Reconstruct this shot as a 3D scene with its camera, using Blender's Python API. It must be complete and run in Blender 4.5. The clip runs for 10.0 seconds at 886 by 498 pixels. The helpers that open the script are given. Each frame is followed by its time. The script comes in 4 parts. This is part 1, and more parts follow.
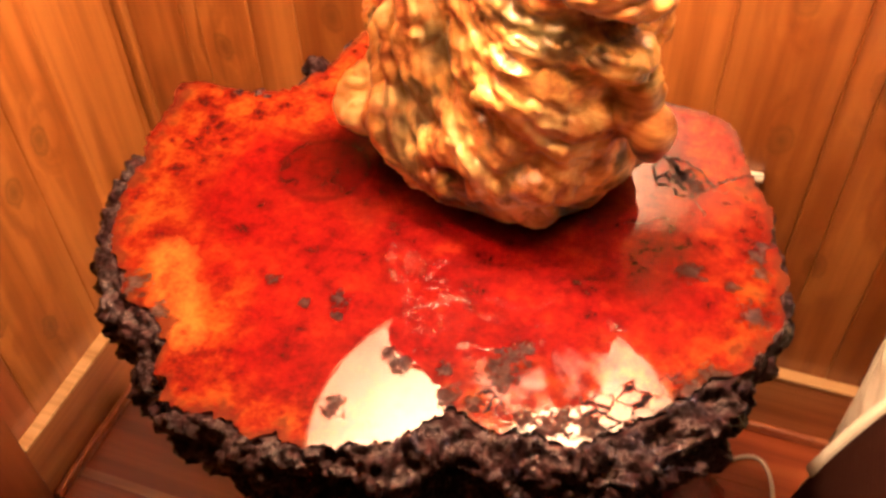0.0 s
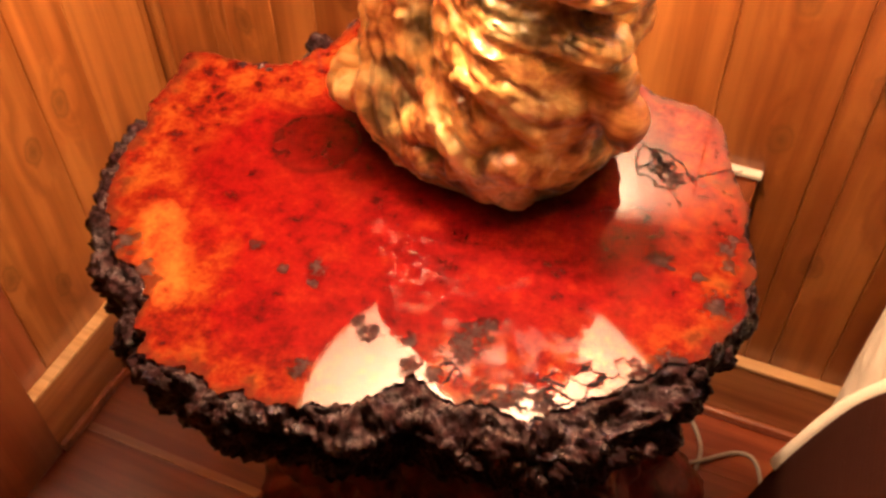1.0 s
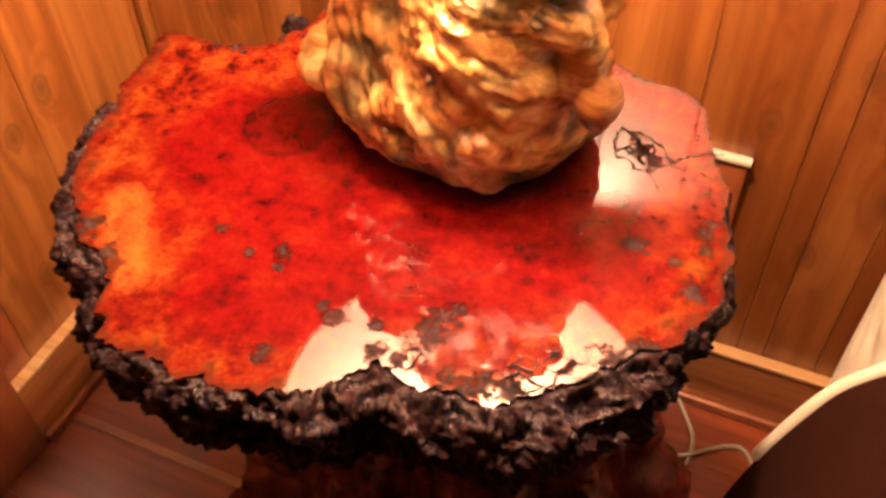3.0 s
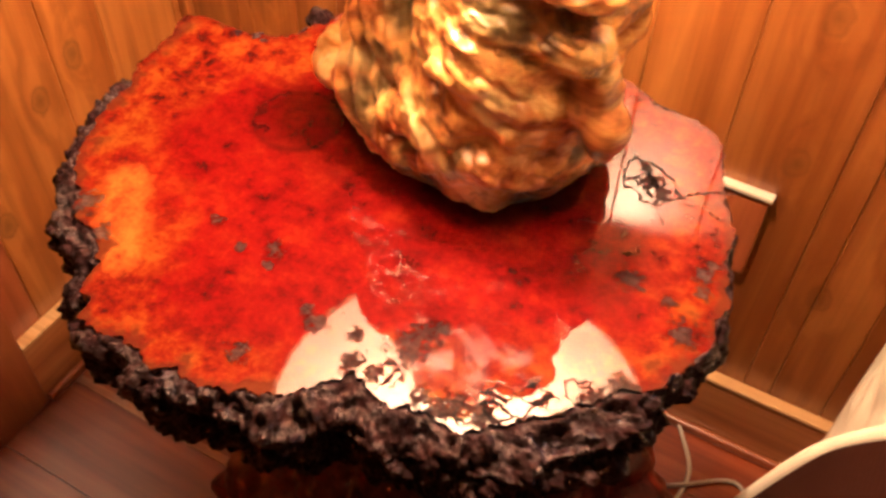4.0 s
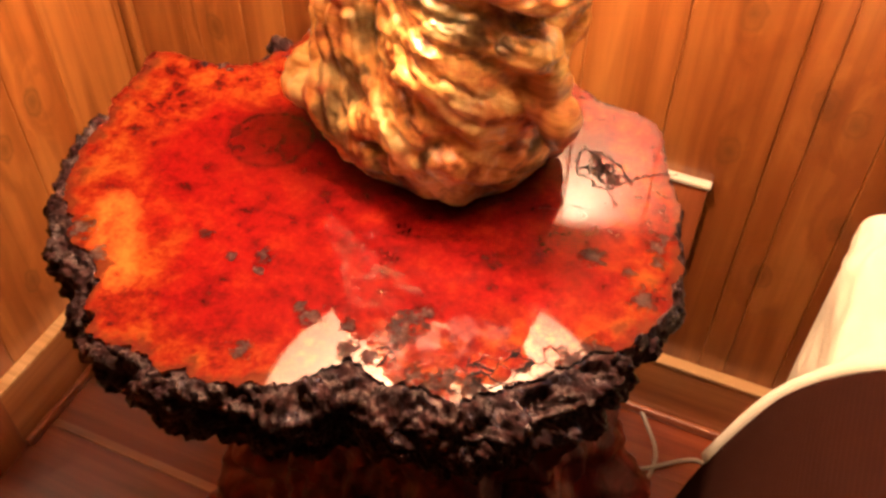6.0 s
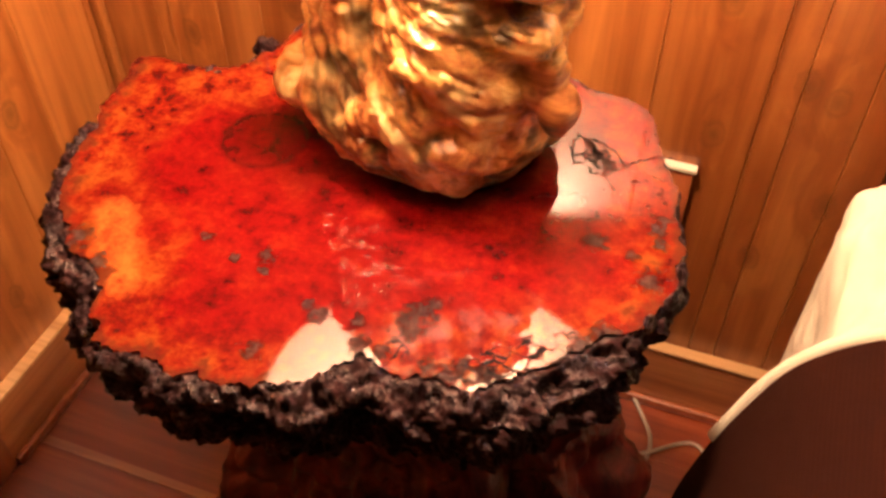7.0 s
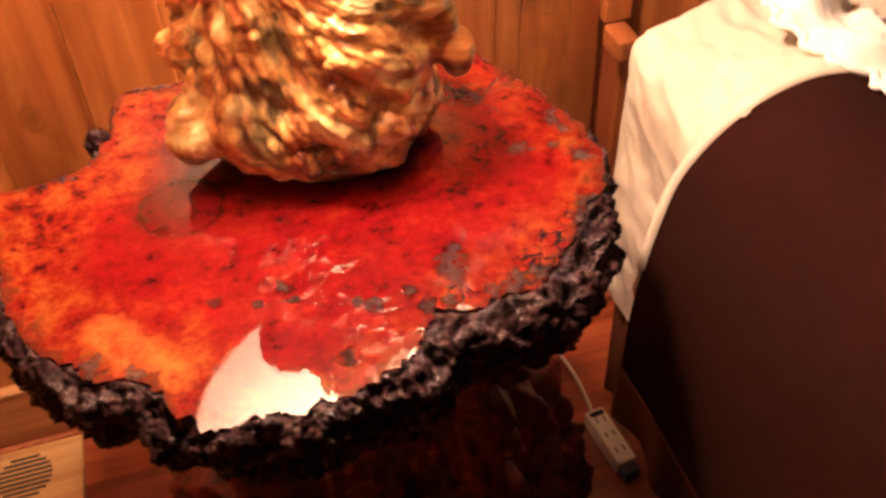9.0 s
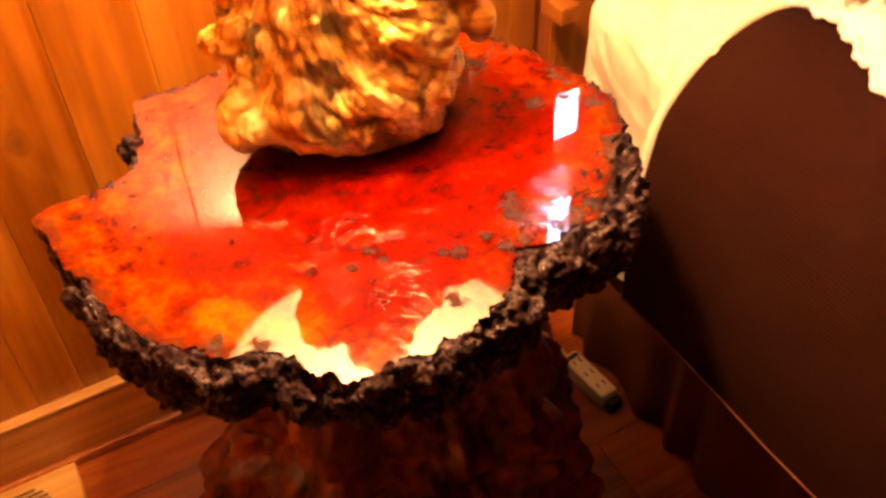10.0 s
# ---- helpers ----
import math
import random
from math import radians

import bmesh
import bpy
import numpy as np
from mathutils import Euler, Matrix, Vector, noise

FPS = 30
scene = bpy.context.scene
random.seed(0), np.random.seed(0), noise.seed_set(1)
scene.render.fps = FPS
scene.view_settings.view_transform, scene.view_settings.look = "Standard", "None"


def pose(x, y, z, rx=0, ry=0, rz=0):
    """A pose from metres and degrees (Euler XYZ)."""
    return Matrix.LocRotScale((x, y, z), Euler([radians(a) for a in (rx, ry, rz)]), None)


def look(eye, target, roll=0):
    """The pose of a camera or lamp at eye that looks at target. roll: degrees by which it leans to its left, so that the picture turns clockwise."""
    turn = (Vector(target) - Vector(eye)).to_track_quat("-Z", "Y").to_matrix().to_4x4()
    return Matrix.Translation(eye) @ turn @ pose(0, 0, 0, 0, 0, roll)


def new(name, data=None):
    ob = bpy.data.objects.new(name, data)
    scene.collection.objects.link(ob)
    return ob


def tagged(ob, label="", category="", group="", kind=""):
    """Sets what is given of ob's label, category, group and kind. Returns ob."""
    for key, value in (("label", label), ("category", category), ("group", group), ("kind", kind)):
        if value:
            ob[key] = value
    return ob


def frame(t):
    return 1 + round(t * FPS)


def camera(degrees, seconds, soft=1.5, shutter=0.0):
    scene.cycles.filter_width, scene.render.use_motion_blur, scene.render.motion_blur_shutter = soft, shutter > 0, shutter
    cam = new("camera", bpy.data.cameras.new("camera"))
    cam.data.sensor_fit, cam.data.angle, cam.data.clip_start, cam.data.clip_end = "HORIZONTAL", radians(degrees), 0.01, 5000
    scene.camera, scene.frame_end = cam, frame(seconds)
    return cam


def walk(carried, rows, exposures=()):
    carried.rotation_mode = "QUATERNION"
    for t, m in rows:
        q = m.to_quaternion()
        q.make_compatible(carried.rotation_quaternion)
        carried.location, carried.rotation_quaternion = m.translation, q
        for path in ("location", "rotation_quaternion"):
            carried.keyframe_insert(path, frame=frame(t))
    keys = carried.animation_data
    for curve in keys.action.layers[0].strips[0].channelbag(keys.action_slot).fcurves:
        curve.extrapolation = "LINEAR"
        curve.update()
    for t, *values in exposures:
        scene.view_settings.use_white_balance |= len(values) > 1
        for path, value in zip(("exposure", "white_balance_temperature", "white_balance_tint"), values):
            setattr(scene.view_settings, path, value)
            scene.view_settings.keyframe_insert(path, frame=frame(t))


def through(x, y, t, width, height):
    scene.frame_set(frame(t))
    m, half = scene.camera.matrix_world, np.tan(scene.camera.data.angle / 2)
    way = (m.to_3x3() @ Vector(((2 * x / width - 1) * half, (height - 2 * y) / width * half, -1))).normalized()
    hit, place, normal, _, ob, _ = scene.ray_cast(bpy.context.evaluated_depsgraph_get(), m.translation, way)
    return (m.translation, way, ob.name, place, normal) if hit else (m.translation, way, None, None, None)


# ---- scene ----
# ---------------------------------------------------------------- camera
cam = camera(50.8, 10.0, soft=2.9, shutter=0.6)
PATH = [
    (0, (0.0083, 0.0060, 1.1820), (-0.3548, 0.9667, 0.0885), -1.9),
    (0.5, (0.0390, 0.0165, 1.1798), (-0.3750, 0.9705, 0.0990), -0.4),
    (1, (0.0577, 0.0030, 1.1925), (-0.3540, 0.9270, 0.0855), -1.1),
    (1.5, (0.0728, 0.0053, 1.1850), (-0.4035, 0.9457, 0.1178), -2.1),
    (2, (0.0788, 0.0045, 1.1768), (-0.3742, 0.9000, 0.0622), -2.8),
    (2.5, (0.0818, 0.0090, 1.1798), (-0.3795, 0.9218, 0.0817), -3.9),
    (2.7, (0.0810, 0.0097, 1.1783), (-0.3585, 0.9225, 0.0720), -2.7),
    (3.8, (0.0885, 0.0532, 1.1610), (-0.3548, 0.9502, 0.0427), 1.2),
    (4, (0.0998, 0.0518, 1.1783), (-0.3682, 0.9278, 0.0540), 1.8),
    (4.5, (0.1140, 0.0323, 1.1872), (-0.3000, 0.9353, 0.0630), 2.9),
    (5, (0.1102, -0.0097, 1.2045), (-0.3097, 0.9345, 0.1163), 0.4),
    (5.5, (0.1102, -0.0120, 1.2037), (-0.3075, 0.9353, 0.1185), 0.5),
    (5.7, (0.1072, -0.0112, 1.2045), (-0.3000, 0.9323, 0.1118), 0.8),
    (6.8, (0.1035, -0.0375, 1.1753), (-0.2888, 0.9645, 0.1305), 0.3),
    (7, (0.0825, -0.0315, 1.1947), (-0.2767, 0.9427, 0.1118), 0.2),
    (7.5, (0.0060, -0.0607, 1.1895), (-0.2040, 0.9615, 0.1125), 0.2),
    (8, (-0.1147, -0.1065, 1.1857), (-0.0922, 0.9757, 0.1470), -2.8),
    (8.5, (-0.1792, -0.1425, 1.1925), (-0.0008, 0.9000, 0.1298), -2.4),
    (9, (-0.2250, -0.1395, 1.1932), (0.0518, 0.9060, 0.1545), -3.1),
    (9.5, (-0.3240, -0.1342, 1.1947), (0.0428, 0.8558, 0.1298), -2.3),
    (10, (-0.4230, -0.1425, 1.2180), (0.0750, 0.8100, 0.1717), -2.4),
]
walk(cam, [(t, look(eye, target, roll)) for t, eye, target, roll in PATH],
     exposures=[(0.0, 0.36, 6050, 12), (0.6, 0.14, 6000, 12), (1.0, 0.13, 5950, 12), (2.2, 0.26, 5950, 13), (5.0, 0.23, 5900, 11), (7.0, 0.22, 5900, 14), (8.0, 0.14, 5800, 19), (9.0, 0.10, 5550, 20), (9.4, 0.06, 5800, 23), (9.7, 0.25, 7100, 22), (10.0, 0.52, 9400, 23)])

# ---------------------------------------------------------------- light
world = bpy.data.worlds.new("sky")
scene.world = world
world.use_nodes = True
bg = world.node_tree.nodes["Background"]
sky = world.node_tree.nodes.new("ShaderNodeTexSky")
sky.sky_type = "NISHITA"
sky.sun_disc = False
sky.sun_elevation = radians(25)
sky.sun_rotation = radians(200)
world.node_tree.links.new(sky.outputs[0], bg.inputs[0])
bg.inputs[1].default_value = 30.0

LAMP = Vector((-0.1445, 0.5600, 1.280))
bulb_light = bpy.data.lights.new("bulb_light", "POINT")
bulb_light.energy = 50.0
bulb_light.color = (1.0, 0.605, 0.345)
bulb_light.shadow_soft_size = 0.034
tagged(new("bulb_light", bulb_light), "warm bulb inside the lamp shade", "light").location = LAMP

# ---------------------------------------------------------------- materials


def material(name):
    m = bpy.data.materials.new(name)
    m.use_nodes = True
    return m, m.node_tree, m.node_tree.nodes["Principled BSDF"]


def node(tree, kind, **values):
    n = tree.nodes.new("ShaderNode" + kind)
    for key, value in values.items():
        if key in n.inputs:
            n.inputs[key].default_value = value
        else:
            setattr(n, key, value)
    return n


def ramp(tree, source, stops):
    r = tree.nodes.new("ShaderNodeValToRGB")
    while len(r.color_ramp.elements) < len(stops):
        r.color_ramp.elements.new(0.5)
    for e, (p, c) in zip(r.color_ramp.elements, stops):
        e.position = p
        e.color = (*c, 1) if len(c) == 3 else c
    tree.links.new(source, r.inputs[0])
    return r.outputs[0]


def mixed(tree, fac, a, b, blend="MIX"):
    m = tree.nodes.new("ShaderNodeMix")
    m.data_type, m.blend_type = "RGBA", blend
    for socket, value in ((m.inputs[0], fac), (m.inputs[6], a), (m.inputs[7], b)):
        if isinstance(value, bpy.types.NodeSocket):
            tree.links.new(value, socket)
        else:
            socket.default_value = value if isinstance(value, (int, float)) else (*value, 1)
    return m.outputs[2]


def maths(tree, op, a, b=0.0, c=0.0, clamp=False):
    m = tree.nodes.new("ShaderNodeMath")
    m.operation, m.use_clamp = op, clamp
    for socket, value in zip(m.inputs, (a, b, c)):
        if isinstance(value, bpy.types.NodeSocket):
            tree.links.new(value, socket)
        else:
            socket.default_value = value
    return m.outputs[0]


def bump(tree, shader, height, strength, distance):
    b = node(tree, "Bump", Strength=strength, Distance=distance)
    tree.links.new(height, b.inputs["Height"])
    tree.links.new(b.outputs[0], shader.inputs["Normal"])
    return b


def coords(tree, scale=(1, 1, 1), shift=None, attribute=None):
    if attribute:
        src = node(tree, "Attribute", attribute_name=attribute).outputs["Vector"]
    else:
        src = tree.nodes.new("ShaderNodeTexCoord").outputs["Object"]
    mp = node(tree, "Mapping", Scale=scale)
    tree.links.new(src, mp.inputs[0])
    if shift is not None:
        tree.links.new(shift, mp.inputs[1])
    return mp.outputs[0]


def tex(tree, vector, scale, detail=4.0, rough=0.55, distortion=0.0):
    n = node(tree, "TexNoise", Scale=scale, Detail=detail, Roughness=rough, Distortion=distortion)
    tree.links.new(vector, n.inputs["Vector"])
    return n.outputs["Fac"]


KNOTS = [(0.201, 0.868, 0.583), (0.083, 0.868, 0.508), (0.069, 0.868, 0.684), (-0.612, 0.868, 0.487), (-0.449, 0.868, 0.561), (-0.76, 0.597, 0.427), (-0.76, 0.662, 0.455), (-0.76, 0.555, 0.22), (0.165, 0.868, 0.33), (0.166, 0.868, 0.598), (0.228, 0.868, 0.44), (-0.76, 0.49, 0.30)]


def nearest(tree, points, squash=1.0):
    """Distance in metres from the shaded place to the nearest of some points."""
    pos = tree.nodes.new("ShaderNodeNewGeometry").outputs["Position"]
    best = None
    for q in points:
        sub = node(tree, "VectorMath", operation="SUBTRACT")
        tree.links.new(pos, sub.inputs[0])
        sub.inputs[1].default_value = q[:3]
        mul = node(tree, "VectorMath", operation="MULTIPLY")
        tree.links.new(sub.outputs[0], mul.inputs[0])
        mul.inputs[1].default_value = (1, 1, squash)
        ln = node(tree, "VectorMath", operation="LENGTH")
        tree.links.new(mul.outputs[0], ln.inputs[0])
        d = ln.outputs["Value"]
        if len(q) > 3:
            d = maths(tree, "DIVIDE", d, q[3])
        best = d if best is None else maths(tree, "MINIMUM", best, d)
    return best


def board_wood(name, axis, dark, mid, light, rough=0.38, coat=0.9, knots=True, knot_scale=4.2, placed=False):
    """Varnished softwood; the grain runs along the axis (0, 1, 2) of the object's own space."""
    m, t, p = material(name)
    rnd = node(t, "ObjectInfo").outputs["Random"]
    comb = t.nodes.new("ShaderNodeCombineXYZ")
    for i in range(3):
        t.links.new(maths(t, "MULTIPLY", rnd, (17.0, 31.0, 23.0)[i]), comb.inputs[i])
    long = [1.0, 1.0, 1.0]
    long[axis] = 0.09
    v = coords(t, tuple(long), comb.outputs[0])
    knot_v = [1.0, 1.0, 1.0]
    knot_v[axis] = 0.55
    vk = coords(t, tuple(knot_v), comb.outputs[0])
    vor = node(t, "TexVoronoi", Scale=knot_scale, Randomness=1.0)
    t.links.new(vk, vor.inputs["Vector"])
    dist = vor.outputs["Distance"]
    if placed:
        dist = maths(t, "ADD", maths(t, "MULTIPLY", nearest(t, KNOTS, 0.65), 7.0), maths(t, "MULTIPLY", maths(t, "SUBTRACT", tex(t, coords(t), 70.0, 4.0, 0.7), 0.5), 0.09))
    near = ramp(t, dist, [(0.0, (1, 1, 1)), (0.33, (0, 0, 0))])
    grain_v = t.nodes.new("ShaderNodeVectorMath")
    grain_v.operation = "ADD"
    scaled = t.nodes.new("ShaderNodeVectorMath")
    scaled.operation = "SCALE"
    t.links.new(near, scaled.inputs[0])
    scaled.inputs["Scale"].default_value = 0.022 if knots else 0.0
    t.links.new(v, grain_v.inputs[0])
    t.links.new(scaled.outputs[0], grain_v.inputs[1])
    rings = tex(t, grain_v.outputs[0], 26.0, 3.0, 0.5, 0.6)
    fine = tex(t, v, 170.0, 4.0, 0.7)
    broad = tex(t, v, 5.0, 2.0)
    grain = ramp(t, rings, [(0.38, dark), (0.5, mid), (0.60, light)])
    col = mixed(t, maths(t, "MULTIPLY", fine, 0.35), grain, tuple(c * 0.55 for c in dark), "MIX")
    col = mixed(t, maths(t, "MULTIPLY", broad, 0.5), col, mid)
    very = [1.0, 1.0, 1.0]
    very[axis] = 0.012
    streak = tex(t, coords(t, tuple(very), comb.outputs[0]), 75.0, 3.0, 0.6)
    col = mixed(t, 1.0, col, ramp(t, streak, [(0.34, (0.80, 0.72, 0.65)), (0.50, (1, 1, 1)), (0.64, (1.08, 1.10, 1.13))]), "MULTIPLY")
    tone = ramp(t, rnd, [(0.0, (0.72, 0.62, 0.54)), (0.5, (1, 1, 1)), (1.0, (1.14, 1.12, 1.07))])
    col = mixed(t, 1.0, col, tone, "MULTIPLY")
    if knots:
        core = ramp(t, dist, [(0.0, (0.95, 0.95, 0.95)), (0.05, (0.6, 0.6, 0.6)), (0.075, (0, 0, 0))])
        ring = ramp(t, dist, [(0.055, (0, 0, 0)), (0.080, (1, 1, 1)), (0.110, (0, 0, 0))])
        col = mixed(t, maths(t, "MULTIPLY", core, 0.8), col, tuple(c * 0.42 for c in dark))
        col = mixed(t, maths(t, "MULTIPLY", ring, 0.65), col, tuple(c * 0.5 for c in dark))
    t.links.new(col, p.inputs["Base Color"])
    p.inputs["Roughness"].default_value = rough
    p.inputs["Coat Weight"].default_value = coat
    p.inputs["Coat Roughness"].default_value = 0.28
    bump(t, p, mixed(t, 0.5, rings, fine), 0.12, 0.002)
    return m


def plain(name, color, rough=0.5, metal=0.0, grain=0.0, scale=40.0):
    m, t, p = material(name)
    v = coords(t)
    n = tex(t, v, scale, 5.0)
    col = mixed(t, n, tuple(c * 0.8 for c in color), tuple(min(1, c * 1.12) for c in color))
    t.links.new(col, p.inputs["Base Color"])
    p.inputs["Roughness"].default_value = rough
    p.inputs["Metallic"].default_value = metal
    if grain:
        bump(t, p, n, grain, 0.002)
    return m


PINE = board_wood("varnished_pine", 2, (0.25, 0.073, 0.012), (0.37, 0.128, 0.023), (0.49, 0.200, 0.042), knot_scale=2.2, placed=True)
PINE_RAIL = board_wood("pine_rail", 0, (0.30, 0.10, 0.026), (0.44, 0.17, 0.045), (0.54, 0.24, 0.072), knots=False)
PINE_RAIL_Y = board_wood("pine_rail_side", 1, (0.30, 0.10, 0.026), (0.44, 0.17, 0.045), (0.54, 0.24, 0.072), knots=False)
FLOORING = board_wood("fir_flooring", 0, (0.19, 0.034, 0.009), (0.285, 0.060, 0.015), (0.37, 0.104, 0.028), rough=0.3, coat=0.4, knot_scale=2.2)
CASING = board_wood("stained_casing", 2, (0.27, 0.065, 0.020), (0.38, 0.11, 0.032), (0.46, 0.155, 0.045), knots=False)
PALE_WOOD = board_wood("pale_register_wood", 0, (0.40, 0.215, 0.066), (0.48, 0.275, 0.095), (0.55, 0.34, 0.13), knots=False, coat=0.1)


VOIDS = [(-.075, .386, .007), (-.083, .372, .011), (-.087, .359, .012), (-.123, .351, .006), (-.152, .346, .008), (-.165, .352, .005), (-.183, .300, .008), (.018, .489, .010), (.066, .463, .011), (.049, .485, .005), (.062, .518, .007), (.067, .505, .006), (.066, .531, .006), (-.006, .590, .009), (.006, .581, .007), (-.014, .602, .005), (-.040, .338, .008), (-.060, .330, .008), (-.022, .336, .010), (-.050, .326, .010), (.022, .362, .007), (.034, .384, .010), (.048, .402, .010), (-.270, .387, .005), (-.216, .386, .007), (-.211, .370, .004), (-.238, .375, .004), (-.335, .335, .008), (-.364, .352, .010), (-.113, .330, .008), (-.097, .332, .008)]


def polished_burl():
    """Red burl wood under a thick clear pour, orange sapwood near the rim, dark inclusions."""
    m, t, p = material("polished_redwood_burl")
    v = coords(t)
    rim = node(t, "Attribute", attribute_name="rim").outputs["Fac"]
    cloud = tex(t, v, 8.0, 5.0, 0.6, 0.8)
    figure = tex(t, v, 38.0, 7.0, 0.64, 0.2)
    flame = tex(t, v, 120.0, 7.0, 0.7, 0.15)
    fine = tex(t, v, 320.0, 4.0, 0.7)
    mix_fig = maths(t, "ADD", maths(t, "MULTIPLY", figure, 0.60), maths(t, "MULTIPLY", flame, 0.40))
    red = ramp(t, mix_fig, [(0.36, (0.060, 0.0010, 0.0007)), (0.46, (0.106, 0.0014, 0.0010)), (0.53, (0.140, 0.0027, 0.0012)), (0.62, (0.190, 0.0120, 0.0022))])
    orange = ramp(t, mix_fig, [(0.38, (0.060, 0.0030, 0.0016)), (0.44, (0.105, 0.0050, 0.0013)), (0.49, (0.142, 0.0130, 0.0018)), (0.54, (0.185, 0.033, 0.0034)), (0.62, (0.230, 0.060, 0.0064))])
    edge = maths(t, "ADD", rim, maths(t, "MULTIPLY", maths(t, "SUBTRACT", cloud, 0.5), 1.3))
    sep = t.nodes.new("ShaderNodeSeparateXYZ")
    t.links.new(v, sep.inputs[0])
    edge = maths(t, "ADD", edge, maths(t, "MULTIPLY", maths(t, "MAXIMUM", maths(t, "SUBTRACT", -0.22, sep.outputs[0]), 0.0), 1.6))
    fac = ramp(t, maths(t, "MULTIPLY", edge, 0.5), [(0.37, (0, 0, 0)), (0.54, (1, 1, 1))])
    col = mixed(t, fac, red, orange)
    heart = ramp(t, cloud, [(0.36, (1, 1, 1)), (0.52, (0, 0, 0))])
    col = mixed(t, maths(t, "MULTIPLY", heart, 0.25), col, (0.085, 0.002, 0.0014))
    # a bright sapwood tongue
    tongue = maths(t, "ADD", nearest(t, [(-.352, .382, .671, .016), (-.342, .368, .671, .017), (-.330, .354, .671, .017), (-.318, .341, .671, .016), (-.308, .328, .671, .014)]), maths(t, "MULTIPLY", maths(t, "SUBTRACT", figure, 0.36), 3.4))
    col = mixed(t, maths(t, "MULTIPLY", ramp(t, maths(t, "MULTIPLY", tongue, 0.5), [(0.60, (1, 1, 1)), (0.92, (0, 0, 0))]), 0.7), col, ramp(t, mix_fig, [(0.38, (0.26, 0.035, 0.006)), (0.5, (0.38, 0.095, 0.013)), (0.62, (0.44, 0.14, 0.022))]))
    # rings round a buried branch
    ringd = maths(t, "ADD", nearest(t, [(-.284, .511, .671)]), maths(t, "MULTIPLY", maths(t, "SUBTRACT", cloud, 0.5), 0.022))
    buried = ramp(t, maths(t, "MULTIPLY", ringd, 10.0), [(0.0, (0.5, 0.5, 0.5)), (0.04, (0.1, 0.1, 0.1)), (0.10, (0.4, 0.4, 0.4)), (0.15, (0.16, 0.16, 0.16)), (0.29, (0.28, 0.28, 0.28)), (0.345, (0.62, 0.62, 0.62)), (0.40, (0, 0, 0))])
    col = mixed(t, buried, col, (0.045, 0.002, 0.0015))
    # thin dark specks and dark reddish margin
    speck = ramp(t, maths(t, "ADD", flame, maths(t, "MULTIPLY", figure, 0.6)), [(0.62, (1, 1, 1)), (0.67, (0, 0, 0))])
    col = mixed(t, maths(t, "MULTIPLY", speck, 0.28), col, (0.035, 0.006, 0.004))
    margin = ramp(t, maths(t, "ADD", rim, maths(t, "MULTIPLY", maths(t, "SUBTRACT", figure, 0.5), 0.35)), [(0.95, (0, 0, 0)), (0.995, (1, 1, 1))])
    col = mixed(t, maths(t, "MULTIPLY", margin, 0.75), col, (0.050, 0.008, 0.005))
    # pitted inclusions and a branching crack
    hole = maths(t, "ADD", nearest(t, [(x, y, 0.671, r) for x, y, r in VOIDS]), maths(t, "MULTIPLY", maths(t, "SUBTRACT", tex(t, v, 150.0, 8.0, 0.8), 0.5), 7.0))
    hole = ramp(t, maths(t, "MULTIPLY", hole, 0.5), [(0.32, (1, 1, 1)), (0.44, (0, 0, 0))])
    vor = node(t, "TexVoronoi", Scale=80.0, feature="DISTANCE_TO_EDGE")
    warp = t.nodes.new("ShaderNodeVectorMath")
    warp.operation = "MULTIPLY_ADD"
    noise_v = node(t, "TexNoise", Scale=60.0, Detail=3.0)
    t.links.new(v, noise_v.inputs["Vector"])
    t.links.new(noise_v.outputs["Color"], warp.inputs[0])
    warp.inputs[1].default_value = (0.02, 0.02, 0.0)
    t.links.new(v, warp.inputs[2])
    t.links.new(warp.outputs[0], vor.inputs["Vector"])
    line = ramp(t, vor.outputs["Distance"], [(0.022, (1, 1, 1)), (0.055, (0, 0, 0))])
    zone = maths(t, "ADD", nearest(t, [(.008, .366, .671, .018), (-.016, .348, .671, .018), (.026, .380, .671, .015), (-.036, .335, .671, .012), (-.088, .336, .671, .010)]), maths(t, "MULTIPLY", figure, 0.6))
    line = maths(t, "MULTIPLY", line, ramp(t, maths(t, "MULTIPLY", zone, 0.5), [(0.58, (1, 1, 1)), (0.70, (0, 0, 0))]))
    pits = ramp(t, tex(t, v, 230.0, 5.0, 0.75), [(0.40, (0.003, 0.0015, 0.0012)), (0.49, (0.013, 0.0068, 0.0060)), (0.56, (0.050, 0.026, 0.022)), (0.66, (0.13, 0.080, 0.068))])
    col = mixed(t, maths(t, "MULTIPLY", hole, 0.80), col, pits)
    col = mixed(t, line, col, (0.006, 0.004, 0.004))
    t.links.new(col, p.inputs["Base Color"])
    t.links.new(maths(t, "MULTIPLY_ADD", hole, -0.20, 0.5), p.inputs["Roughness"])
    t.links.new(maths(t, "MULTIPLY_ADD", hole, 0.28, 0.02), p.inputs["Specular IOR Level"])
    p.inputs["Coat IOR"].default_value = 1.66
    t.links.new(maths(t, "MULTIPLY_ADD", maths(t, "ADD", maths(t, "MULTIPLY", hole, 0.92), line, clamp=True), -0.95, 1.0), p.inputs["Coat Weight"])
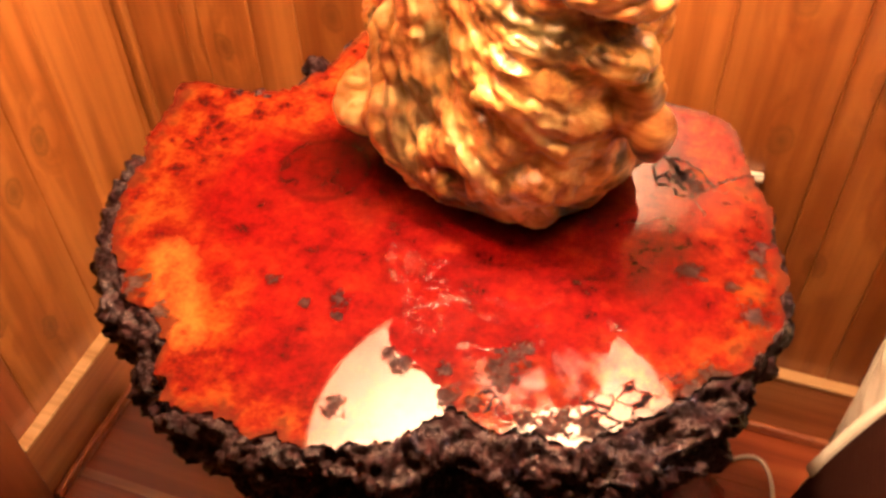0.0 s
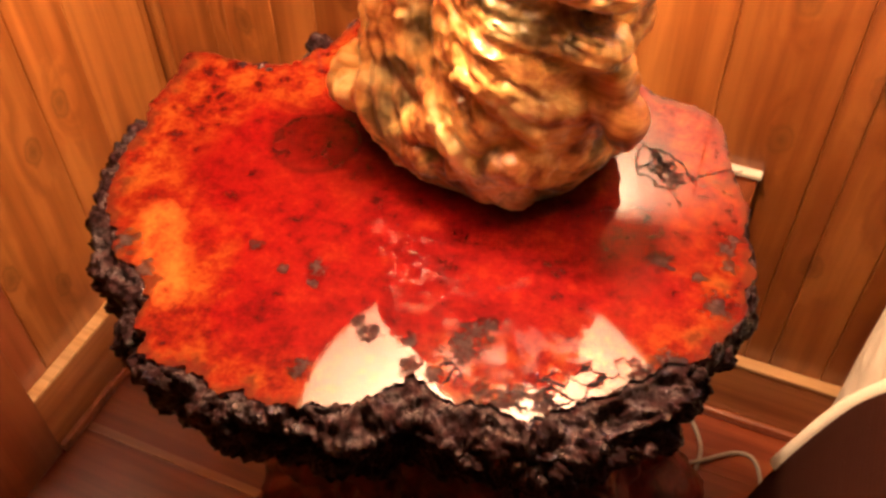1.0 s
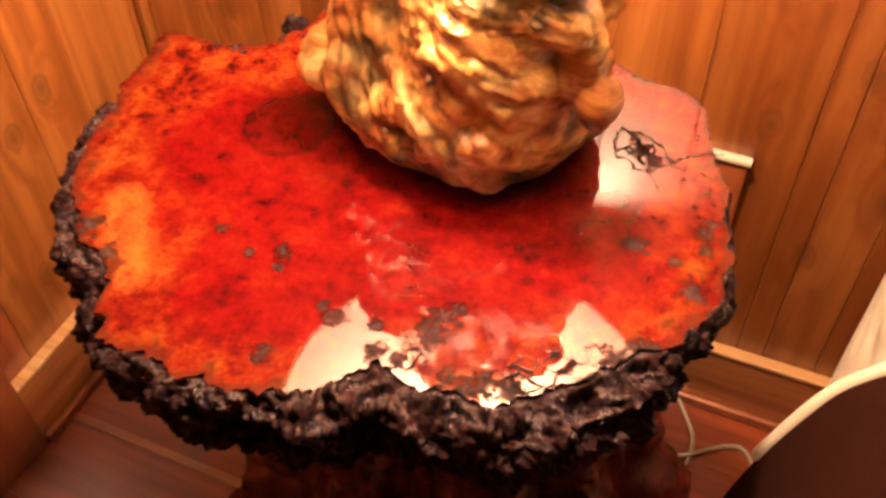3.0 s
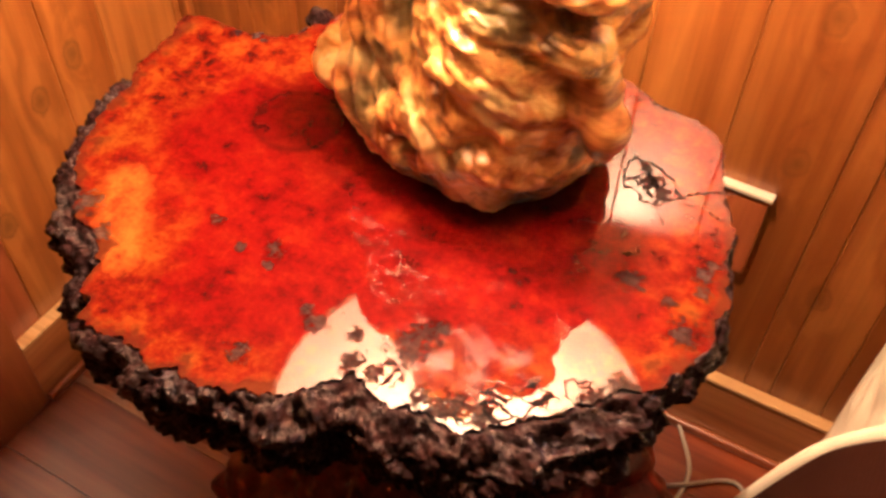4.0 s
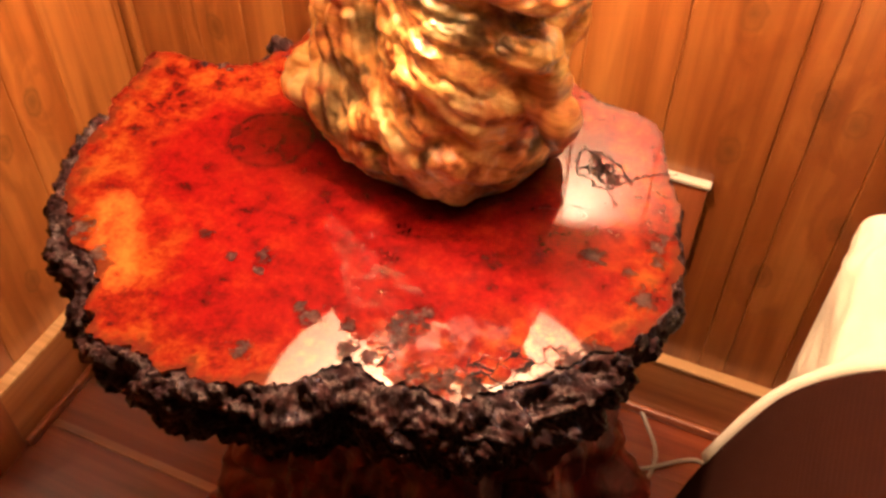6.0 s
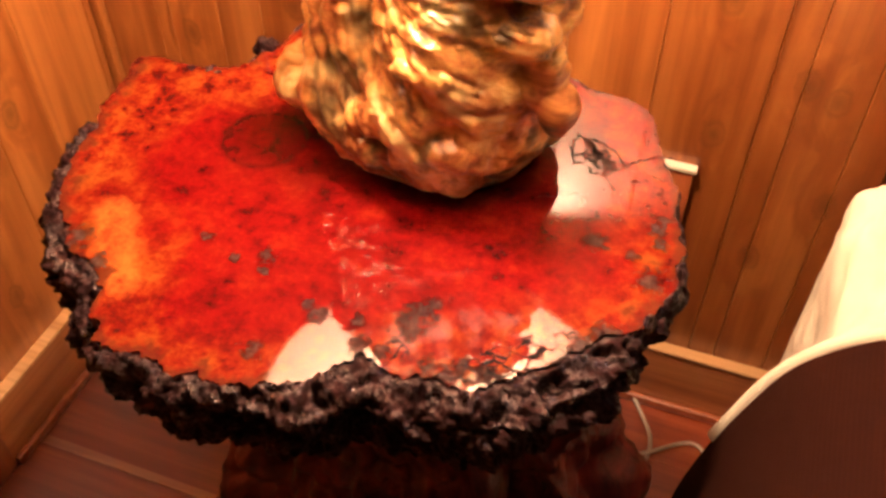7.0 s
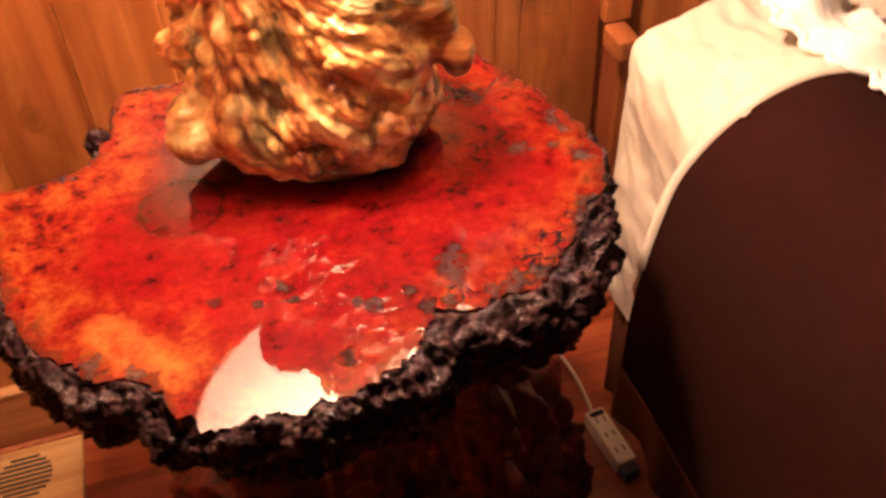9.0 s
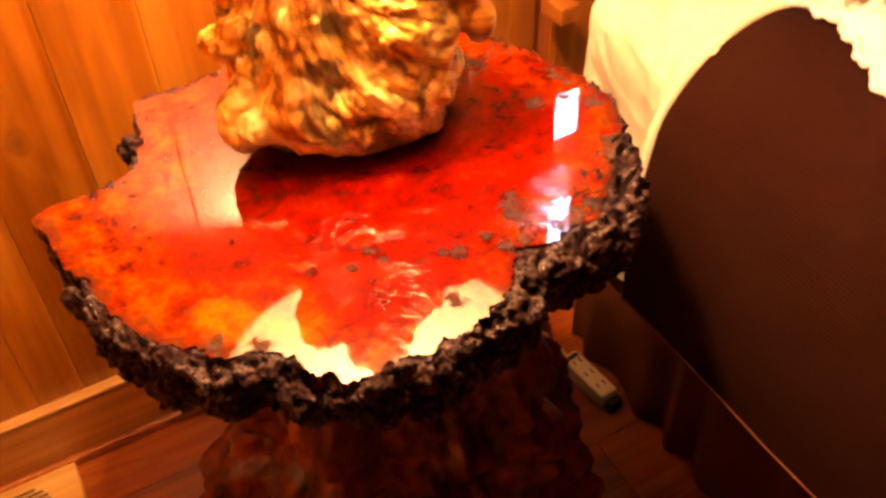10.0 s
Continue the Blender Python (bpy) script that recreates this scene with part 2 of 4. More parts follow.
    # worn swirls in the polish
    swirl = maths(t, "ADD", nearest(t, [(-.088, .352, .671, .016), (-.066, .366, .671, .016), (-.046, .380, .671, .018), (-.024, .388, .671, .016)]), maths(t, "MULTIPLY", maths(t, "SUBTRACT", tex(t, v, 34.0, 2.0, 0.5, 1.2), 0.5), 3.0))
    swirl = ramp(t, maths(t, "MULTIPLY", swirl, 0.5), [(0.20, (1, 1, 1)), (0.60, (0, 0, 0))])
    t.links.new(maths(t, "MAXIMUM", maths(t, "MULTIPLY", swirl, 0.20), maths(t, "MULTIPLY_ADD", hole, 0.30, 0.024)), p.inputs["Coat Roughness"])
    ripple = maths(t, "ADD", maths(t, "MULTIPLY", tex(t, v, 14.0, 2.0), 0.05), maths(t, "MULTIPLY", tex(t, v, 75.0, 2.0), maths(t, "MULTIPLY_ADD", swirl, 0.07, 0.012)))
    pit = maths(t, "MULTIPLY", maths(t, "MAXIMUM", hole, line), maths(t, "SUBTRACT", maths(t, "MULTIPLY", fine, 2.2), 1.8))
    b = node(t, "Bump", Strength=0.5, Distance=0.003)
    t.links.new(maths(t, "ADD", ripple, pit), b.inputs["Height"])
    t.links.new(b.outputs[0], p.inputs["Coat Normal"])
    bump(t, p, maths(t, "MULTIPLY", hole, tex(t, v, 190.0, 4.0, 0.7)), 0.9, 0.006)
    return m


def bark_mat():
    m, t, p = material("dark_bark")
    v = coords(t)
    a = tex(t, v, 110.0, 8.0, 0.72, 0.2)
    b = tex(t, v, 26.0, 4.0, 0.6)
    col = ramp(t, a, [(0.39, (0.0065, 0.0017, 0.0019)), (0.53, (0.0170, 0.0044, 0.0044)), (0.64, (0.042, 0.0120, 0.0112)), (0.76, (0.13, 0.048, 0.042))])
    col = mixed(t, ramp(t, b, [(0.50, (0, 0, 0)), (0.66, (0.6, 0.6, 0.6))]), col, (0.024, 0.0066, 0.0050))
    t.links.new(col, p.inputs["Base Color"])
    t.links.new(ramp(t, tex(t, v, 75.0, 4.0, 0.7), [(0.46, (0.70, 0.70, 0.70)), (0.60, (0.24, 0.24, 0.24))]), p.inputs["Roughness"])
    glint = ramp(t, tex(t, v, 75.0, 4.0, 0.7), [(0.46, (0.14, 0.14, 0.14)), (0.60, (1.0, 1.0, 1.0))])
    t.links.new(glint, p.inputs["Specular IOR Level"])
    p.inputs["Specular Tint"].default_value = (1.0, 0.80, 0.78, 1)
    bump(t, p, mixed(t, 0.45, a, tex(t, v, 300.0, 4.0, 0.7)), 0.8, 0.0045)
    return m


def lamp_burl():
    m, t, p = material("twisted_lamp_burl")
    v = coords(t, (1, 1, 1), None, "swirl")
    v0 = coords(t)
    strand = tex(t, v, 62.0, 5.0, 0.6, 0.25)
    fine = tex(t, v, 260.0, 5.0, 0.7, 0.2)
    patch = tex(t, v0, 17.0, 4.0, 0.6, 0.8)
    col = ramp(t, strand, [(0.30, (0.060, 0.026, 0.012)), (0.37, (0.32, 0.10, 0.026)), (0.44, (0.62, 0.26, 0.072)), (0.52, (0.84, 0.46, 0.13)), (0.61, (0.95, 0.71, 0.30))])
    col = mixed(t, maths(t, "MULTIPLY", fine, 0.14), col, (0.30, 0.09, 0.024))
    # ruddy wood low on the front, darkened further for the shade there
    ruddy_shade = ramp(t, maths(t, "ADD", nearest(t, [(-.15, .47, .68, .058), (-.08, .48, .68, .052), (-.075, .475, .79, .034)]), maths(t, "MULTIPLY", maths(t, "SUBTRACT", strand, 0.5), 1.8)), [(0.5, (1, 1, 1)), (1.0, (0, 0, 0))])
    col = mixed(t, maths(t, "MULTIPLY", ruddy_shade, 0.75), col, (0.18, 0.034, 0.011))
    grey = ramp(t, maths(t, "ADD", maths(t, "MULTIPLY", patch, 0.6), maths(t, "MULTIPLY", tex(t, v, 34.0, 4.0, 0.6, 0.3), 0.4)), [(0.515, (0, 0, 0)), (0.575, (1, 1, 1))])
    # hollows under the overhanging lumps: their shade put into the greenish grey
    hollow_shade = ramp(t, maths(t, "ADD", nearest(t, [(-.089, .488, .842, .026), (-.105, .484, .850, .020), (-.178, .505, .812, .020), (-.070, .492, .838, .014)]), maths(t, "MULTIPLY", maths(t, "SUBTRACT", patch, 0.5), 2.0)), [(0.55, (1, 1, 1)), (1.0, (0, 0, 0))])
    grey = maths(t, "MAXIMUM", grey, hollow_shade)
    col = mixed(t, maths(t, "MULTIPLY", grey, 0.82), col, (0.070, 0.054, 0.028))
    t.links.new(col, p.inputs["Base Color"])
    p.inputs["Roughness"].default_value = 0.35
    p.inputs["Coat Weight"].default_value = 0.7
    p.inputs["Coat Roughness"].default_value = 0.16
    p.inputs["Specular Tint"].default_value = (1.0, 0.86, 0.62, 1)
    p.inputs["Coat Tint"].default_value = (1.0, 0.95, 0.84, 1)
    bump(t, p, mixed(t, 0.45, strand, fine), 0.5, 0.003)
    return m


def root_mat():
    m, t, p = material("reddish_root_wood")
    v = coords(t, (1, 1, 0.35))
    a = tex(t, v, 26.0, 7.0, 0.66, 1.0)
    col = ramp(t, a, [(0.36, (0.035, 0.0034, 0.0034)), (0.5, (0.135, 0.0135, 0.0115)), (0.66, (0.27, 0.036, 0.028))])
    t.links.new(col, p.inputs["Base Color"])
    p.inputs["Roughness"].default_value = 0.36
    p.inputs["Coat Weight"].default_value = 0.4
    p.inputs["Coat Roughness"].default_value = 0.25
    bump(t, p, a, 0.6, 0.008)
    return m


def cloth(name, color, rib_axis=None, rib=260.0, strength=0.3):
    m, t, p = material(name)
    v = coords(t)
    n = tex(t, v, 30.0, 4.0)
    weave = tex(t, v, 700.0, 2.0)
    col = mixed(t, n, tuple(c * 0.88 for c in color), tuple(min(1, c * 1.08) for c in color))
    if rib_axis is None:
        height = weave
    else:
        along = node(t, "Attribute", attribute_name=rib_axis).outputs["Fac"]
        s = maths(t, "SINE", maths(t, "MULTIPLY", along, rib * 2 * math.pi))
        height = maths(t, "MULTIPLY_ADD", s, 0.5, 0.5)
        # shade between the ribs drawn into the colour as dark stripes
        col = mixed(t, maths(t, "MULTIPLY", height, 0.25), col, tuple(c * 0.4 for c in color))
    t.links.new(col, p.inputs["Base Color"])
    p.inputs["Roughness"].default_value = 0.95
    p.inputs["Specular IOR Level"].default_value = 0.03
    bump(t, p, height, strength, 0.0015)
    return m


TABLETOP, BARK, BURL, ROOT = polished_burl(), bark_mat(), lamp_burl(), root_mat()
WHITE_CLOTH = cloth("cream_slipcover", (0.60, 0.53, 0.40))
BROWN_CLOTH = cloth("brown_corduroy", (0.0190, 0.0056, 0.0032), "rib", 235.0, 0.16)
# cream skirt cloth with its shade put into the brown; the hem shares it
SKIRT_CLOTH = cloth("shaded_skirt_cloth", (0.13, 0.042, 0.019))
LACE = cloth("white_cushion_cotton", (0.82, 0.79, 0.70))
CURTAIN = cloth("tan_curtain", (0.30, 0.20, 0.12))
PLASTIC = plain("ivory_plastic", (0.62, 0.56, 0.44), 0.4)
CORD = plain("ivory_cord", (0.55, 0.50, 0.42), 0.5)
BLACK = plain("black_slot", (0.01, 0.01, 0.01), 0.6)
BRASS = plain("aged_brass", (0.45, 0.28, 0.10), 0.35, 1.0)
CEILING = plain("unseen_tan_lining", (0.52, 0.32, 0.15), 0.7)


def shade_mat(name, color, through):
    """Paper or cloth that lets some light through."""
    m, t, p = material(name)
    fibres = tex(t, coords(t), 180.0, 4.0)
    col = mixed(t, fibres, tuple(c * 0.9 for c in color), color)
    t.links.new(col, p.inputs["Base Color"])
    p.inputs["Roughness"].default_value = 0.85
    tr = t.nodes.new("ShaderNodeBsdfTranslucent")
    t.links.new(col, tr.inputs["Color"])
    mx = t.nodes.new("ShaderNodeMixShader")
    mx.inputs[0].default_value = through
    t.links.new(p.outputs[0], mx.inputs[1])
    t.links.new(tr.outputs[0], mx.inputs[2])
    t.links.new(mx.outputs[0], t.nodes["Material Output"].inputs["Surface"])
    return m


SHADE_IN = shade_mat("white_shade_lining", (0.92, 0.88, 0.80), 0.28)
SHADE_OUT = shade_mat("tan_shade_paper", (0.74, 0.60, 0.40), 0.60)


GLASS, _t, _p = material("window_glass")
_p.inputs["Transmission Weight"].default_value = 1.0
_p.inputs["Roughness"].default_value = 0.0
_p.inputs["IOR"].default_value = 1.45

# ---------------------------------------------------------------- mesh helpers


def place(name, mesh, mat, parent=None, label=""):
    mesh.materials.append(mat)
    ob = new(name, mesh)
    if parent is not None:
        ob.parent = parent
        ob.matrix_parent_inverse = parent.matrix_basis.inverted()
    if label:
        ob["label"] = label
    return ob


def part(name, bm, mat, parent=None, label="", smooth=False):
    mesh = bpy.data.meshes.new(name)
    bmesh.ops.recalc_face_normals(bm, faces=bm.faces)
    if smooth:
        for f in bm.faces:
            f.smooth = True
    bm.to_mesh(mesh)
    bm.free()
    return place(name, mesh, mat, parent, label)


def grid(name, points, mat, parent=None, label="", close_u=False, close_v=False, flip=False):
    """A smooth mesh from an array of points [u][v]."""
    pts = np.asarray(points, float)
    nu, nv = pts.shape[:2]
    idx = np.arange(nu * nv).reshape(nu, nv)
    faces = []
    for i in range(nu if close_u else nu - 1):
        a, b = idx[i], idx[(i + 1) % nu]
        for j in range(nv if close_v else nv - 1):
            k = (j + 1) % nv
            q = (a[j], b[j], b[k], a[k])
            faces.append(q[::-1] if flip else q)
    mesh = bpy.data.meshes.new(name)
    mesh.from_pydata(pts.reshape(-1, 3).tolist(), [], [tuple(int(n) for n in f) for f in faces])
    mesh.polygons.foreach_set("use_smooth", [True] * len(mesh.polygons))
    mesh.update()
    return place(name, mesh, mat, parent, label)


def box(bm, x0, x1, y0, y1, z0, z1, bevel=0.0):
    r = bmesh.ops.create_cube(bm, size=1.0, matrix=Matrix.Translation(((x0 + x1) / 2, (y0 + y1) / 2, (z0 + z1) / 2)) @ Matrix.Diagonal((x1 - x0, y1 - y0, z1 - z0, 1)))
    if bevel:
        edges = list({e for v in r["verts"] for e in v.link_edges})
        bmesh.ops.bevel(bm, geom=edges, offset=bevel, segments=2, affect="EDGES", profile=0.6)
    return bm


def boxed(name, x0, x1, y0, y1, z0, z1, mat, parent=None, label="", bevel=0.002):
    return part(name, box(bmesh.new(), x0, x1, y0, y1, z0, z1, bevel), mat, parent, label)


def base(name, at, label, category, group="", kind=""):
    e = new(name)
    e.location = at
    bpy.context.view_layer.update()
    return tagged(e, label, category, group, kind)


def tube(name, pts, radius, mat, parent=None, label="", res=3):
    cu = bpy.data.curves.new(name, "CURVE")
    cu.dimensions, cu.bevel_depth, cu.bevel_resolution = "3D", radius, res
    sp = cu.splines.new("NURBS")
    sp.points.add(len(pts) - 1)
    for q, c in zip(sp.points, pts):
        q.co = (*c, 1)
    sp.use_endpoint_u, sp.order_u, sp.resolution_u = True, 4, 10
    tmp = bpy.data.objects.new(name, cu)
    mesh = bpy.data.meshes.new_from_object(tmp)
    bpy.data.objects.remove(tmp)
    mesh.name = name
    mesh.polygons.foreach_set("use_smooth", [True] * len(mesh.polygons))
    mesh.materials.clear()
    return place(name, mesh, mat, parent, label)


def fbm(p, octaves=4, scale=1.0):
    return noise.fractal(Vector(p) * scale, 1.0, 2.0, octaves)


# ---------------------------------------------------------------- the room
LEFT, BACK, RIGHT, FRONT, HIGH = -0.76, 0.868, 2.6, -2.4, 2.35
T = 0.012      # thickness of the wall boards

floor = boxed("floor", LEFT - 0.15, RIGHT + 0.15, FRONT - 0.15, BACK + 0.15, -0.06, -0.012, FLOORING, bevel=0)
tagged(floor, "reddish varnished softwood floor boards", "floor", kind="structure")
wall_left = boxed("wall_left", LEFT - 0.12, LEFT - T, FRONT, BACK + 0.12, -0.012, HIGH, CASING, bevel=0)
tagged(wall_left, "side wall of knotty varnished pine boards", "wall", kind="structure")
# unseen walls and ceiling, added to close the room; their tan sets the bounce
wall_front = boxed("wall_front", LEFT - 0.12, RIGHT + 0.12, FRONT - 0.12, FRONT, -0.012, HIGH, CEILING, bevel=0)
tagged(wall_front, "unseen wall across the room, tan for bounced lamp light", "wall", kind="structure")
wall_right = boxed("wall_right", RIGHT, RIGHT + 0.12, FRONT, BACK + 0.12, -0.012, HIGH, CEILING, bevel=0)
tagged(wall_right, "unseen wall closing the room, tan for bounced lamp light", "wall", kind="structure")
ceiling = boxed("ceiling", LEFT - 0.12, RIGHT + 0.12, FRONT - 0.12, BACK + 0.12, HIGH, HIGH + 0.08, CEILING, bevel=0)
tagged(ceiling, "unseen ceiling, tan for bounced lamp light", "ceiling", kind="structure")

# back wall with a window opening
WX0, WX1, WZ0, WZ1 = 0.313, 1.05, 0.99, 1.75
bm = bmesh.new()
for x0, x1, z0, z1 in ((LEFT - 0.12, WX0, -0.012, HIGH), (WX1, RIGHT + 0.12, -0.012, HIGH), (WX0, WX1, -0.012, WZ0), (WX0, WX1, WZ1, HIGH)):
    box(bm, x0, x1, BACK + T, BACK + 0.12, z0, z1)
wall_back = part("wall_back", bm, CASING)
tagged(wall_back, "back wall of knotty varnished pine boards", "wall", kind="structure")

# ---------------------------------------------------------------- slab table
TOP, CX, CY = 0.671, -0.185, 0.465
RIM = [(0, .271), (15, .270), (30, .273), (45, .287), (58, .262), (75, .25), (95, .25), (110, .258), (120, .278), (131, .238), (141, .219), (149, .236), (157, .293), (166, .270), (183, .245), (198, .236), (214, .219), (224, .197), (235, .212), (243, .221), (254, .208), (267, .198), (282, .185), (296, .160), (307, .184), (320, .215), (328, .222), (340, .236), (350, .258)]
SKIN = [(0, .012), (20, .013), (34, .006), (50, .002), (110, .004), (131, .012), (141, .024), (152, .010), (160, .006), (180, .020), (205, .024), (225, .034), (245, .022), (270, .024), (298, .046), (320, .036), (342, .036), (350, .018)]


def around(table, a):
    """Periodic smooth interpolation of (degrees, value)."""
    xs = [p[0] for p in table]
    ys = [p[1] for p in table]
    xs = [xs[-1] - 360] + xs + [xs[0] + 360, xs[1] + 360]
    ys = [ys[-1]] + ys + [ys[0], ys[1]]
    a = a % 360
    for i in range(len(xs) - 1):
        if xs[i] <= a <= xs[i + 1]:
            f = (a - xs[i]) / (xs[i + 1] - xs[i])
            f = f * f * (3 - 2 * f)
            return ys[i] + f * (ys[i + 1] - ys[i])
    return ys[0]


NA = 720
angles = [360.0 * i / NA for i in range(NA)]


def rim_radius(a):
    c, s = math.cos(radians(a)), math.sin(radians(a))
    return around(RIM, a) + 0.006 * fbm((c * 3, s * 3, 1.7), 4, 3.0) + 0.004 * fbm((c * 3, s * 3, 5.1), 3, 12.0)


RADII = [rim_radius(a) for a in angles]
slab = base("slab_table", (CX, CY, 0), "live-edge burl slab side table with glossy red top and root pedestal", "table")

rings = [0.0, 0.15, 0.3, 0.45, 0.6, 0.7, 0.78, 0.84, 0.89, 0.93, 0.96, 0.985, 1.0]
pts = [[(CX + math.cos(radians(a)) * r * f, CY + math.sin(radians(a)) * r * f, TOP) for f in rings] + [(CX + math.cos(radians(a)) * r, CY + math.sin(radians(a)) * r, TOP - 0.03)] for a, r in zip(angles, RADII)]
top = grid("tabletop", pts, TABLETOP, slab, "glossy red and orange burl wood under clear resin", close_u=True)
att = top.data.attributes.new("rim", "FLOAT", "POINT")
att.data.foreach_set("value", np.tile(np.array(rings + [1.0], np.float32), NA))
top.data.polygons.foreach_set("use_smooth", [False] * len(top.data.polygons))


def lumps(p, scale):
    """Rounded cells: 1 in the middle of a cell, 0 at its border."""
    d = noise.voronoi(p * scale)[0][0]
    return max(0.0, 1.0 - d * d * 1.6)


def bark_ring():
    rows = []
    steps = 84
    for i in range(3 * NA):
        a = 120.0 * i / NA
        f3 = (i % 3) / 3
        r_in = RADII[i // 3] * (1 - f3) + RADII[(i // 3 + 1) % NA] * f3
        r_out = around(RIM, a)
        c, s = math.cos(radians(a)), math.sin(radians(a))
        w = around(SKIN, a)
        thick = 0.060 + 0.018 * fbm((c, s, 9.0), 2, 1.6)
        row = []
        for j in range(steps):
            f = j / (steps - 1)
            r = r_in + (r_out - r_in) * min(1.0, f / 0.12)
            if f < 0.25:
                g = f / 0.25
                inset = min(0.004, 0.25 * w)
                rr, z = r - inset + 0.0006 + (w - inset) * g, TOP + 0.001 - 0.012 * g * g
                n = (c * 0.5 * g, s * 0.5 * g, 1)
            elif f < 0.75:
                g = (f - 0.25) / 0.5
                rr = r + w - 0.008 + 0.010 * math.sin(math.pi * g) - 0.014 * g
                z = TOP - 0.011 - thick * g
                n = (c, s, 0.5 - g)
            else:
                g = (f - 0.75) / 0.25
                rr, z = r + w - 0.022 - g * (r * 0.45), TOP - 0.011 - thick - 0.004 * g
                n = (c * 0.3, s * 0.3, -1)
            p = Vector((CX + c * rr, CY + s * rr, z))
            amp = min(1.0, max(0.22, w / 0.016)) * min(1.0, f / 0.10) * (1.0 if f < 0.8 else max(0.2, (1 - f) / 0.2))
            q0 = p + 0.008 * noise.noise_vector(p * 38.0) + 0.003 * noise.noise_vector(p * 130.0)
            d = 0.011 * lumps(q0, 40.0) + 0.0070 * lumps(q0 + Vector((0.3, 0.1, 0.7)), 84.0) + 0.0032 * lumps(q0, 175.0) + 0.0022 * fbm(p, 3, 150.0) + 0.012 * fbm(p, 2, 20.0) - 0.0145
            q = p + Vector(n).normalized() * d * amp
            if f < 0.05:
                q.z = TOP - 0.003
            row.append(q[:])
        rows.append(row)
    return rows


def bark_chunk(x, y, r, tall):
    """A knobbly scrap of bark on the rim."""
    bm = bmesh.new()
    bmesh.ops.create_icosphere(bm, subdivisions=4, radius=1.0)
    for v in bm.verts:
        d = v.co.normalized()
        k = 0.72 + 0.45 * lumps(d * r + Vector((x, y, 0)), 75.0) + 0.25 * fbm(d + Vector((x * 9, y * 9, 0)), 3, 2.5)
        v.co = Vector((x + d.x * r * k, y + d.y * r * k, TOP - 0.008 + d.z * tall * k))
    return bm


for x, y, r, tall in ((-.350, .638, .012, .017), (-.385, .586, .009, .010), (-.400, .582, .008, .009), (-.372, .583, .007, .008)):
    part("bark_scrap", bark_chunk(x, y, r, tall), BARK, slab, "dark knob of bark", smooth=True)
grid("bark_edge", bark_ring(), BARK, slab, "dark rough bark rim", close_u=True)


def pedestal():
    rows = []
    profile = [(0.0, 0.285), (0.04, 0.275), (0.12, 0.25), (0.25, 0.215), (0.38, 0.185), (0.48, 0.175), (0.56, 0.185), (0.62, 0.19)]
    zs = np.linspace(0.0, 0.62, 90)
    for i in range(260):
        a = 2 * math.pi * i / 260
        c, s = math.cos(a), math.sin(a)
        row = []
        for z in zs:
            r = float(np.interp(z, [p[0] for p in profile], [p[1] for p in profile]))
            p = Vector((c * r, s * r, z))
            lobes = 1 + 0.10 * math.sin(5 * a + 3.0 * z) * (1 - 0.6 * z / 0.62) + 0.06 * math.sin(9 * a - 6 * z + 1.0)
            r = 0.95 * r * lobes + 0.024 * fbm(p, 4, 12.0) + 0.026 * (lumps(p + 0.02 * noise.noise_vector(p * 14.0), 17.0) - 0.5) + 0.012 * (lumps(p, 42.0) - 0.5) + 0.006 * fbm(p, 2, 50.0)
            row.append((CX + 0.042 + c * r, CY + 0.065 + s * r, float(z)))
        rows.append(row)
    return rows


grid("root_pedestal", pedestal(), ROOT, slab, "gnarled reddish root wood base", close_u=True)



def crack_lines():
    """Thin black fissure filled with grit, branching towards the rim."""
    lines = [
        [(-.029, .612), (-.029, .593), (-.022, .577), (-.013, .576), (-.006, .567), (.004, .566), (.011, .575), (.021, .585), (.014, .592), (.008, .602), (-.002, .605), (-.011, .611), (-.02, .609), (-.029, .612)],
        [(.004, .566), (.014, .558), (.019, .548)], [(.021, .585), (.028, .594), (.043, .606), (.056, .610)], [(.022, .58), (.034, .584), (.044, .582), (.055, .577)],
        [(-.019, .608), (-.011, .601), (-.003, .592), (.007, .581), (.005, .568)], [(-.011, .601), (-.003, .586), (.004, .590)], [(-.024, .584), (-.012, .590), (-.006, .580), (.002, .574)], [(-.014, .597), (-.018, .588), (-.012, .580)], [(.002, .600), (.004, .590), (.012, .584)], [(-.037, .523), (-.017, .532), (.002, .542)]]
    widths = [.0008, .0005, .0009, .0004, .0020, .0016, .0012, .0010, .0010, .0002]
    bm = bmesh.new()
    for line, wide in zip(lines, widths):
        path = []
        for a, b in zip(line, line[1:]):
            for m in range(8):
                q = Vector((*a, 0)).lerp(Vector((*b, 0)), m / 8)
                q += Vector((fbm((q.x, q.y, 1), 3, 160.0), fbm((q.x, q.y, 8), 3, 160.0), 0)) * 0.0040
                path.append(q)
        made = []
        for k, q in enumerate(path):
            d = (path[min(k + 1, len(path) - 1)] - path[max(k - 1, 0)]).normalized()
            w = max(0.00025, wide * (1 + 1.1 * fbm((q.x, q.y, 3), 2, 220.0)))
            n = Vector((-d.y, d.x, 0)) * w
            made.append([bm.verts.new((q.x + n.x, q.y + n.y, TOP + 0.0004)), bm.verts.new((q.x - n.x, q.y - n.y, TOP + 0.0004))])
        for (a, b), (c, d) in zip(made, made[1:]):
            bm.faces.new((a, b, d, c))
    return bm


part("crack", crack_lines(), BARK, top, "black branching fissure")

# ---------------------------------------------------------------- burl lamp
LX, LY = -0.145, 0.56
